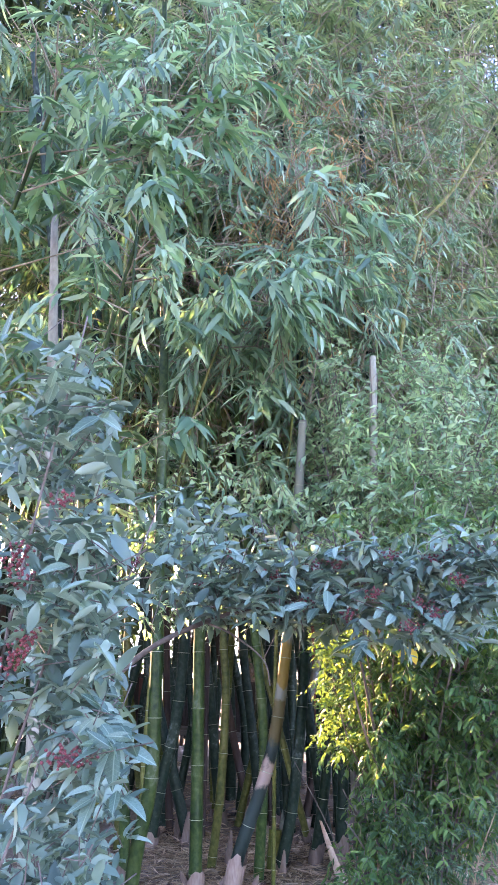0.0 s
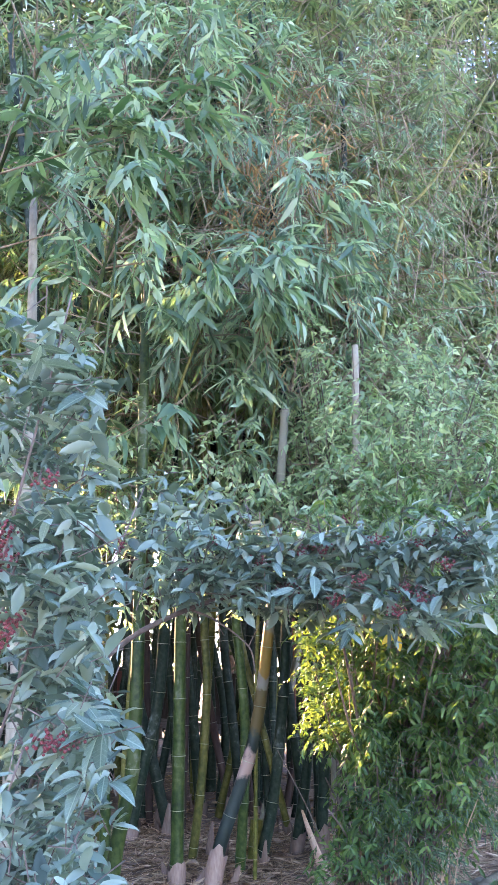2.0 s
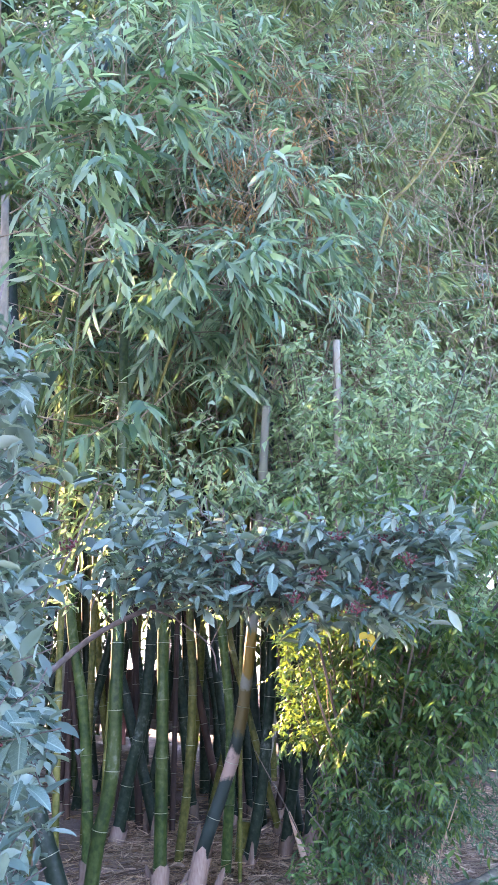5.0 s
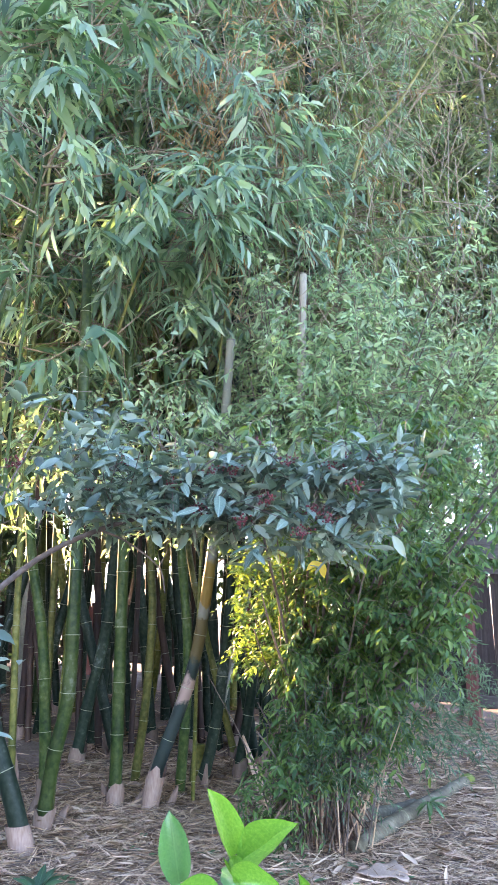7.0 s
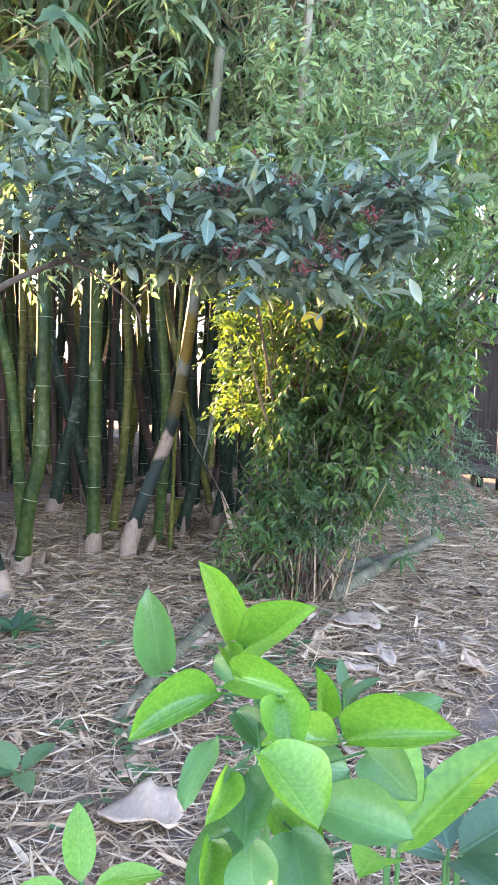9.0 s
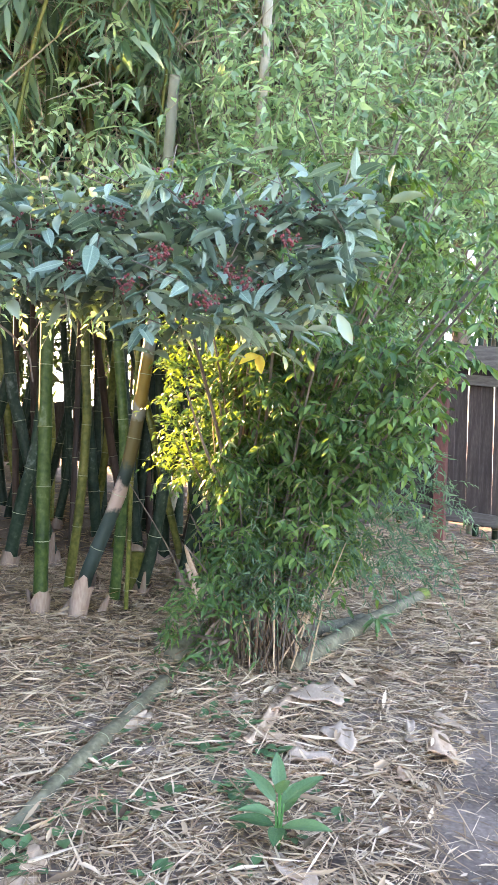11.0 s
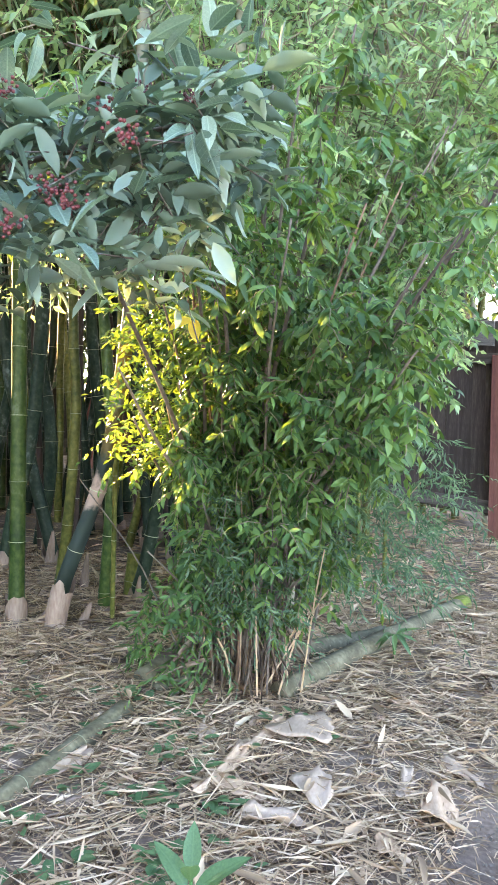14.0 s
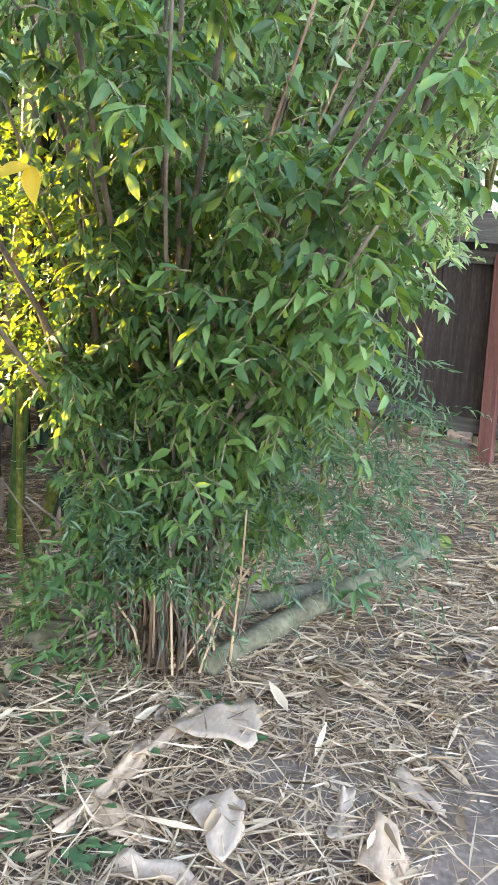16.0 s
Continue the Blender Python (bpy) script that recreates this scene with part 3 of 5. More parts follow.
# more dark-skinned stems, added so the gaps read as shade
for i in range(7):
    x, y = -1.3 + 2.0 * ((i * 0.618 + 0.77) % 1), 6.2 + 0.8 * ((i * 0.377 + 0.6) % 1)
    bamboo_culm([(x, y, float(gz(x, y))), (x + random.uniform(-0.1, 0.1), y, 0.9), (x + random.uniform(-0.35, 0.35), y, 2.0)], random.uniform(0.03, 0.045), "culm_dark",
                "added bamboo stem deep in the clump, shade put into its dark skin", random.uniform(5.5, 7.5), sheath=0.08 if i % 2 else 0, crown=18, leaf="bamboo_leaf_far", crown_from=3.0)
for i in range(8):
    x = -3.1 + 1.7 * ((i * 0.618 + 0.2) % 1)
    y = 4.3 + 0.785 * (0.65 - x) + 0.65 + 0.9 * ((i * 0.377 + 0.3) % 1)
    bamboo_culm([(x, y, float(gz(x, y))), (x, y, 1.0), (x + random.uniform(-0.2, 0.2), y, 2.4)], random.uniform(0.028, 0.042), random.choice(["culm_dark", "culm_green"]),
                "tall leafy bamboo stem at the edge of the clump", random.uniform(6.0, 8.0), sheath=0, crown=30, crown_from=3.3, leaf_len=0.19, leaf="bamboo_leaf_shade")
for i in range(9):
    x, y = 0.5 + 0.8 * ((i * 0.618 + 0.2) % 1), 6.9 + 0.7 * ((i * 0.377 + 0.3) % 1)
    bamboo_culm([(x, y, float(gz(x, y))), (x, y, 1.0), (x + random.uniform(-0.2, 0.2), y, 2.4)], random.uniform(0.025, 0.036), random.choice(["culm_old", "culm_olive"]),
                "tall bamboo stem with a light feathery crown", random.uniform(8.0, 9.6), sheath=0, crown=96, leaf="bamboo_leaf_far", crown_from=2.8, leaf_len=0.14)
for i in range(16):
    x, y = -3.3 + 6.9 * ((i * 0.618 + 0.3) % 1), 6.6 + 1.6 * ((i * 0.377 + 0.2) % 1)
    if -1.4 < x < 0.6:
        y = max(y, 7.2)
    if x > 1.5:
        y = 8.12 - 0.437 * (x - 2.25) + 0.75
    bamboo_culm([(x, y, float(gz(x, y))), (x, y, 1.0), (x + random.uniform(-0.2, 0.2), y, 2.0)], random.uniform(0.025, 0.04), random.choice(["culm_olive", "culm_old", "culm_dark"]),
                "tall bamboo stem at the back of the clump", random.uniform(6.5, 9.0), sheath=0, crown=46, leaf="bamboo_leaf_far", crown_from=3.0)

for i in range(12):
    x = 1.3 + 2.6 * ((i * 0.618 + 0.15) % 1)
    y = 8.12 - 0.437 * (x - 2.25) + 0.8 + 1.2 * ((i * 0.377 + 0.2) % 1)
    bamboo_culm([(x, y, float(gz(x, y))), (x, y, 1.0), (x + random.uniform(-0.2, 0.2), y, 3.0)], random.uniform(0.03, 0.04), random.choice(["culm_olive", "culm_dark"]),
                "tall bamboo stem with a leafy crown behind the fence", random.uniform(8.5, 10.5), sheath=0, crown=70, leaf="bamboo_leaf_far", crown_from=4.2, leaf_len=0.16)
for x, y, h in ((0.72, 5.35, 5.6), (0.95, 5.55, 6.2), (0.85, 5.9, 6.6), (1.02, 5.8, 5.4), (1.2, 6.0, 6.4), (0.45, 6.1, 6.6), (1.35, 6.3, 6.8)):
    bamboo_culm([(x, y, float(gz(x, y))), (x, y, 1.0), (x + random.uniform(-0.1, 0.1), y, 2.2)], 0.014, "culm_olive",
                "slim leafy bamboo shoot above the shrubs", h, sheath=0, crown=46, leaf="bamboo_leaf", crown_from=2.4, leaf_len=0.10)

for i in range(7):
    x, y = -3.4 + 2.2 * ((i * 0.618 + 0.35) % 1), 7.9 + 1.2 * ((i * 0.377 + 0.1) % 1)
    bamboo_culm([(x, y, float(gz(x, y))), (x, y, 1.0), (x + random.uniform(-0.2, 0.2), y, 3.0)], random.uniform(0.03, 0.04), "culm_dark",
                "tall bamboo stem with a leafy crown before the fence", random.uniform(8.5, 10.0), sheath=0, crown=76, leaf="bamboo_leaf_far", crown_from=3.9, leaf_len=0.17)

# unseen stems, added so their crowns keep sun off the left canopy
for x, y, h in ((-2.3, 4.9, 6.5), (-2.7, 5.3, 7.2), (-3.1, 5.6, 7.5), (-2.2, 4.5, 6.2), (-3.0, 4.9, 7.0), (-2.6, 4.4, 6.6)):
    bamboo_culm([(x, y, float(gz(x, y))), (x, y, 1.0), (x + random.uniform(-0.1, 0.1), y, 2.6)], 0.03, "culm_olive",
                "unseen leafy bamboo stem added to shade the canopy from the sun", h, sheath=0, crown=34, crown_from=2.4, leaf_len=0.19, leaf="bamboo_leaf_shade")
bamboo_culm([(-0.68, 3.6, 0.0), (-0.70, 3.6, 1.5), (-0.742, 3.6, 2.54), (-0.80, 3.6, 3.5)], 0.037, "culm_old", "thick grey-brown old bamboo stem", 3.55, crown=0, sheath=0)
bamboo_culm([(0.62, 5.0, 0.05), (0.68, 4.9, 1.2), (0.74, 4.66, 2.1), (0.78, 4.56, 2.95)], 0.034, "culm_old", "pale bamboo stem cut off at the top", 2.95, crown=0)
bamboo_culm([(0.92, 5.0, 0.02), (0.98, 4.95, 1.4), (1.05, 5.1, 2.36), (1.12, 5.2, 3.0)], 0.027, "culm_old", "pale bamboo stem cut off at the top", 3.0, crown=0)
bamboo_culm([(0.75, 5.2, 0.08), (0.84, 5.2, 2.0), (0.98, 5.2, 3.2), (1.20, 5.2, 4.19), (1.45, 5.2, 4.49), (1.95, 5.2, 5.3)], 0.022, "culm_olive", "thin forked yellow-brown bamboo stalk", 5.3, crown=4, sheath=0, leaf="bamboo_leaf_far", crown_from=4.4)
bamboo_culm([(1.20, 5.2, 4.19), (1.15, 5.2, 4.5), (1.097, 5.2, 4.8), (1.05, 5.2, 5.3)], 0.010, "culm_olive", "thin dry bamboo side shoot", 5.3, crown=0, sheath=0, name="bamboo_side_shoot")
# shoots that arch over towards the path, leafy low down
bamboo_culm([(-1.35, 3.9, 0.05), (-1.3, 3.75, 1.4), (-1.05, 3.45, 2.8), (-0.6, 3.1, 3.7)], 0.024, "culm_green", "green bamboo stem arching forwards, large-leaved", 3.7, crown=9, leaf_len=0.17, ratio=0.22, sheath=0, crown_from=2.9, leaf="bamboo_leaf_shade")
bamboo_culm([(-1.1, 4.2, 0.05), (-0.95, 4.1, 1.6), (-0.6, 3.9, 2.8), (-0.25, 3.6, 3.7)], 0.022, "culm_green", "green bamboo stem arching forwards, large-leaved", 3.7, crown=13, leaf_len=0.17, ratio=0.2, sheath=0, crown_from=2.0)
bamboo_culm([(-0.58, 4.75, 0.1), (-0.48, 4.7, 1.6), (-0.25, 4.55, 2.7), (0.06, 4.4, 3.3), (0.2, 4.3, 3.2)], 0.014, "culm_olive", "slender bamboo shoot with a weeping pale tuft", 3.3, crown=15, leaf_len=0.18, ratio=0.16, sheath=0, crown_from=2.8, reach=(0.1, 0.34))
bamboo_culm([(0.1, 5.1, 0.1), (0.16, 5.0, 1.6), (0.32, 4.8, 2.9), (0.5, 4.6, 3.7), (0.62, 4.5, 3.8)], 0.012, "culm_olive", "slender bamboo shoot with a weeping pale tuft", 3.9, crown=20, leaf_len=0.17, ratio=0.16, sheath=0, crown_from=3.2, reach=(0.12, 0.4))
bamboo_culm([(-0.5, 3.6, 0.05), (-0.45, 3.55, 1.5), (-0.30, 3.35, 2.7), (-0.26, 3.3, 3.85)], 0.008, "culm_green", "thin upright bamboo shoot with broad pale leaves", 3.8, crown=18, leaf_len=0.11, ratio=0.24, sheath=0, crown_from=2.4, reach=(0.08, 0.26))
# stems added to darken the inside and hide bright ground behind
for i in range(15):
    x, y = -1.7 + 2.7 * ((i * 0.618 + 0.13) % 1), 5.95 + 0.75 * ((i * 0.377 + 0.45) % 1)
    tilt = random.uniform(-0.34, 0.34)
    bamboo_culm([(x, y, float(gz(x, y))), (x + tilt * 0.5, y, 0.9), (x + tilt, y, 1.9)], random.uniform(0.016, 0.034), "culm_shade_brown",
                "added dark reddish-brown stem standing in for shade deep in the clump", random.uniform(2.6, 3.8), sheath=0.12 if i % 3 == 0 else 0, crown=0)
for i in range(13):
    x, y = 0.75 + 2.9 * ((i * 0.618 + 0.1) % 1), 6.5 + 1.4 * ((i * 0.377 + 0.5) % 1)
    if x > 1.25:
        y = 8.12 - 0.437 * (x - 2.25) + 0.6
    bamboo_culm([(x, y, float(gz(x, y))), (x, y, 1.0), (x + random.uniform(-0.2, 0.2), y, 2.0)], random.uniform(0.018, 0.034), random.choice(["culm_olive", "culm_old", "culm_dark"]),
                "slender bamboo stem in the thicket beside the fence", random.uniform(4.0, 7.0), sheath=0, crown=46, leaf="bamboo_leaf_far", leaf_len=0.14, crown_from=1.7 if x < 1.25 else 3.0)


def dead_thicket():
    """Dry bare canes, twigs and leaves hung up in the clump."""
    root = thing("dead_bamboo_brush", 0.3, 5.6, 2.6, "tangle of dry brown bamboo twigs and leaves, sunlit gold put into the leaf colour", "dead brush", kind="stuff")
    o = np.array([0.3, 5.6, 2.6])
    n = 800
    p = np.stack([rng.uniform(-1.3, 2.2, n), rng.uniform(4.6, 6.2, n), rng.uniform(2.1, 5.6, n)], 1)
    d = unit(rng.normal(0, 1, (n, 3)) * [0.6, 0.3, 1.0])
    q = p + d * rng.uniform(0.25, 0.9, n)[:, None]
    v, f = many_bars(p - o, q - o, 0.004, 0.002)
    tagged(obj_from("cane", v, f, M["twig"], root), kind="stuff")
    m = 160
    O = np.vstack([np.stack([rng.normal(0.35, 0.7, m // 2), rng.uniform(5.0, 6.0, m // 2), rng.normal(4.0, 0.7, m // 2)], 1),
                   np.stack([rng.normal(0.22, 0.4, m // 2), rng.uniform(4.85, 5.5, m // 2), rng.normal(4.4, 0.6, m // 2)], 1)])
    # front tangle, added where sun glints gold through the canopy
    O = np.vstack([O, np.stack([rng.normal(0.34, 0.24, 60), rng.uniform(4.35, 4.7, 60), rng.normal(4.15, 0.45, 60)], 1)])
    m = len(O)
    tangle = np.stack([rng.normal(0.34, 0.25, 160), rng.uniform(4.3, 4.7, 160), rng.normal(3.9, 0.55, 160)], 1) - o
    v, f = many_bars(tangle, tangle + unit(rng.normal(0, 1, (160, 3)) * [0.7, 0.3, 1]) * rng.uniform(0.15, 0.6, (160, 1)), 0.004, 0.0015)
    tagged(obj_from("cane", v, f, M["twig"], root), kind="stuff")
    lv, tw = sprays(O - o, rng.normal(0, 1, (m, 3)) + [0, -0.2, -0.6], rng.uniform(0.08, 0.24, m), 8, 0.085, 0.13, 0.8)
    tagged(obj_from("dry_foliage", *lv, M["dry_leaf"], root), kind="stuff")


dead_thicket()


# ---- trees behind the fence, added to close the sky and to shade ----
def background_tree(x, y, height, spread, low, leaves, label):
    root = thing("background_tree", x, y, float(gz(x, y)), label, "tree", "trees behind the fence")
    trunk = curve_points([(0, 0, -0.1), (rng.normal(0, 0.1), 0, height * 0.4), (rng.normal(0, 0.25), 0, height * 0.85)], 6)
    v, f = tube(trunk, np.linspace(0.13, 0.03, len(trunk)), 8)
    obj_from("trunk", v, f, M["branch_bark"], root, smooth=True)
    n = 34
    z = rng.uniform(low, height, n)
    O = np.stack([np.interp(z, trunk[:, 2], trunk[:, 0]), np.interp(z, trunk[:, 2], trunk[:, 1]), np.minimum(z, height * 0.85)], 1)
    a = rng.uniform(0, 2 * np.pi, n)
    ends = np.stack([np.cos(a), np.sin(a) * 0.8, np.zeros(n)], 1) * (spread * rng.uniform(0.35, 1.0, n) * np.sqrt(np.clip(1.15 - (z - low) / (height - low), 0.15, 1)))[:, None]
    ends = ends + O * [1, 1, 0] + np.stack([np.zeros(n), np.zeros(n), z + rng.uniform(0, 0.4, n)], 1)
    for p, q in zip(O, ends):
        bv, bf = tube(curve_points([p, (p + q) / 2 + [0, 0, 0.12], q], 3), [0.03, 0.027, 0.022, 0.018, 0.014, 0.01, 0.006], 5)
        obj_from("limb", bv, bf, M["branch_bark"], root)
    per = leaves // n
    c = np.repeat(ends, per, 0) * rng.uniform(0.75, 1.06, (n * per, 1)) ** np.array([1, 1, 0]) + rng.normal(0, 1, (n * per, 3)) * [0.42, 0.42, 0.3]
    A = rng.normal(0, 1, (n * per, 3)) + [0, 0, -0.5]
    U = rng.normal(0, 0.6, (n * per, 3)) + [0, -0.2, 1]
    L = rng.uniform(0.13, 0.28, n * per)
    lv = blades(c, A, U, L, L * rng.uniform(0.25, 0.42, n * per), 0.2, 0.15)
    tagged(obj_from("crown", *lv, M["far_leaf"], root), kind="stuff")


# those far to the left are added to block or pass the sun
for x, y, h, sp, low, n in ((-5.2, 9.6, 10.5, 2.3, 4.6, 6500), (-3.0, 11.6, 11.5, 2.3, 1.2, 6500), (-0.9, 11.8, 12.5, 2.3, 1.0, 7500), (1.2, 11.2, 12.0, 2.1, 1.2, 7500),
                            (3.3, 12.4, 12.0, 2.0, 4.4, 5500), (5.4, 11.2, 11.0, 2.2, 1.4, 5500), (0.2, 13.5, 15.0, 2.6, 3.0, 6500), (2.6, 14.0, 14.5, 2.6, 5.0, 5500), (-2.4, 14.0, 15.0, 2.6, 3.0, 6500), (-5.6, 6.2, 8.5, 2.0, 1.6, 6000), (-4.2, 12.8, 14.0, 2.5, 3.0, 7000), (-6.6, 11.5, 13.0, 2.5, 4.6, 6000), (4.2, 14.5, 15.0, 2.6, 5.5, 6000), (-4.9, 9.0, 10.5, 2.0, 4.7, 7500), (-6.4, 8.0, 11.0, 2.2, 5.0, 7500)):
    background_tree(x, y, h * 1.3, sp * 1.15, low, int(n * 1.5), "tall leafy green tree added as cover from sky and sun")


# unseen tree, added in the path of the sun to shade the seedling
background_tree(-4.9, 5.1, 9.0, 1.5, 1.2, 8000, "unseen dense leafy tree added to keep sun off the seedling")


def hedge():
    """A clipped-looking mass of leaves just behind the paling fence, added to darken the clump."""
    root = thing("shade_hedge", -1.0, 11.0, float(gz(-1.0, 11.0)), "dark dense hedge added behind the paling fence to keep skylight out", "hedge")
    o = np.array(root.location)
    n = 20000
    x = rng.uniform(-6.6, 1.9, n)
    y = 8.12 - 0.437 * (x - 2.25) + rng.uniform(0.45, 1.5, n)
    z = rng.uniform(0.1, 4.6, n) + 0.25 * np.sin(x * 3.1)
    open_low = (x > -2.5) & (x < 0.2) & (z < 1.95) & (rng.uniform(0, 1, n) < 0.85)
    x, y, z = x[~open_low], y[~open_low], z[~open_low]
    n = len(x)
    A = rng.normal(0, 1, (n, 3)) + [0, 0, -0.4]
    L = rng.uniform(0.07, 0.17, n)
    lv = blades(np.stack([x, y, z], 1) - o, A, rng.normal(0, 0.6, (n, 3)) + [0, -0.3, 1], L, L * rng.uniform(0.3, 0.5, n), 0.2, 0.15)
    tagged(obj_from("foliage", *lv, M["far_leaf"], root), kind="stuff")
    for i in range(16):
        px = -6.0 + 0.48 * i
        py = 8.12 - 0.437 * (px - 2.25) + 0.95
        line = curve_points([(px, py, float(gz(px, py)) - 0.05), (px + 0.1, py, 1.8), (px - 0.05, py, 4.0)], 4) - o
        v, f = tube(line, np.linspace(0.03, 0.008, len(line)), 6)
        obj_from("trunk", v, f, M["branch_bark"], root, smooth=True)


hedge()


def west_shade_hedge():
    # unseen leaf mass, added only to stop the sun from the left
    root = thing("shade_hedge", -4.3, 4.0, float(gz(-4.3, 4.0)), "unseen tall hedge added at the side to keep sun off the seedling", "hedge")
    o = np.array(root.location)
    n = 12000
    p = np.stack([rng.uniform(-4.9, -3.85, n), rng.uniform(1.0, 6.4, n), rng.uniform(0.1, 5.5, n)], 1)
    L = rng.uniform(0.08, 0.18, n)
    lv = blades(p - o, rng.normal(0, 1, (n, 3)), rng.normal(0, 0.6, (n, 3)) + [0.3, 0, 1], L, L * rng.uniform(0.3, 0.5, n), 0.2, 0.15)
    tagged(obj_from("foliage", *lv, M["far_leaf"], root), kind="stuff")
    for i in range(10):
        y = 1.3 + 0.55 * i
        v, f = tube(curve_points([(0, y - 4.0, -0.1), (0.1, y - 4.0, 2.2), (-0.05, y - 4.0, 4.8)], 4), np.linspace(0.035, 0.01, 9), 6)
        obj_from("trunk", v, f, M["branch_bark"], root, smooth=True)


west_shade_hedge()


# ---- wall added at the side to block the low sun ----
def sun_block_wall():
    v = []
    x0, x1, y0, y1 = -3.62, -3.56, 3.0, 10.8
    for x in (x0, x1):
        for y in (y0, y1):
            z = float(gz(x, y))
            # the added wall's height sets how far down the sun reaches
            v += [(x, y, z - 0.1), (x, y, z + 2.03)]
    f = [(0, 1, 3, 2), (4, 6, 7, 5), (0, 4, 5, 1), (2, 3, 7, 6), (1, 5, 7, 3), (0, 2, 6, 4)]
    tagged(obj_from("wall_west", v, f, M["fence_wood"]), "plain board wall added at the side to block the low sun", "wall", kind="structure")


sun_block_wall()


# ---- fine-leaved shrub ----
def tall_shrub():
    """A second, taller shrub that fills the gap before the fence with small leaves."""
    b = np.array([0.78, 5.65, float(gz(0.78, 5.65))])
    root = thing("tall_shrub", *b, "tall loose shrub with small grey-green leaves", "shrub")
    n = 74
    h = rng.uniform(1.5, 3.25, n)
    ends = np.stack([rng.uniform(np.interp(h, [1.5, 2.2, 3.25], [0.8, 0.15, 0.5]), np.interp(h, [1.5, 2.2, 3.25], [1.7, 2.2, 2.5])), rng.uniform(4.35, 5.4, n), h], 1) - b
    O, d = [], []
    for e in ends:
        s = np.array([rng.normal(0, 0.09), rng.normal(0, 0.07), -0.02])
        line = curve_points([s, s + e * [0.25, 0.3, 0.45], e * [0.7, 0.7, 0.8], e], 4)
        v, f = tube(line, np.linspace(0.008, 0.002, len(line)), 6)
        obj_from("stem", v, f, M["branch_bark"], root, smooth=True)
        q = rng.uniform(0.45, 1.0, 44) * (len(line) - 1)
        O.append(np.stack([np.interp(q, np.arange(len(line)), line[:, i]) for i in range(3)], 1) + rng.normal(0, 0.09, (44, 3)))
        d.append(rng.normal(0, 1, (44, 3)) * [1, 0.9, 0.5] + [0, -0.4, -0.1])
    m = 260
    O.append(np.stack([rng.uniform(0.12, 1.3, m), rng.uniform(4.2, 4.6, m), rng.uniform(1.65, 2.9, m)], 1) - b)
    d.append(rng.normal(0, 1, (m, 3)))
    m = 160
    O.append(np.stack([rng.uniform(-0.85, 0.2, m), rng.uniform(4.15, 4.75, m), rng.uniform(1.5, 2.5, m)], 1) - b)
    d.append(rng.normal(0, 1, (m, 3)))
    m = 70
    O.append(np.stack([rng.uniform(0.6, 0.95, m), rng.uniform(4.2, 4.42, m), rng.uniform(1.6, 2.68, m)], 1) - b)
    d.append(rng.normal(0, 1, (m, 3)))
    O, d = np.vstack(O), np.vstack(d)
    w = O + b
    clear = ~((abs(w[:, 0] - 0.37) < 0.17) & (abs(w[:, 2] - 2.55) < 0.35) & (w[:, 1] < 4.75))
    clear &= ~((abs(w[:, 0] - 0.77) < 0.1) & (abs(w[:, 2] - 2.85) < 0.22) & (w[:, 1] < 4.65))
    O, d = O[clear], d[clear]
    lv, tw = sprays(O, d, rng.uniform(0.08, 0.22, len(O)), 8, 0.055, 0.4, 0.4, False, 0.9, 0.4)
    tagged(obj_from("foliage", *lv, M["shrub_leaf"], root, "small grey-green leaves"), kind="stuff")
    tagged(obj_from("twig", *tw, M["twig"], root), kind="stuff")


tall_shrub()


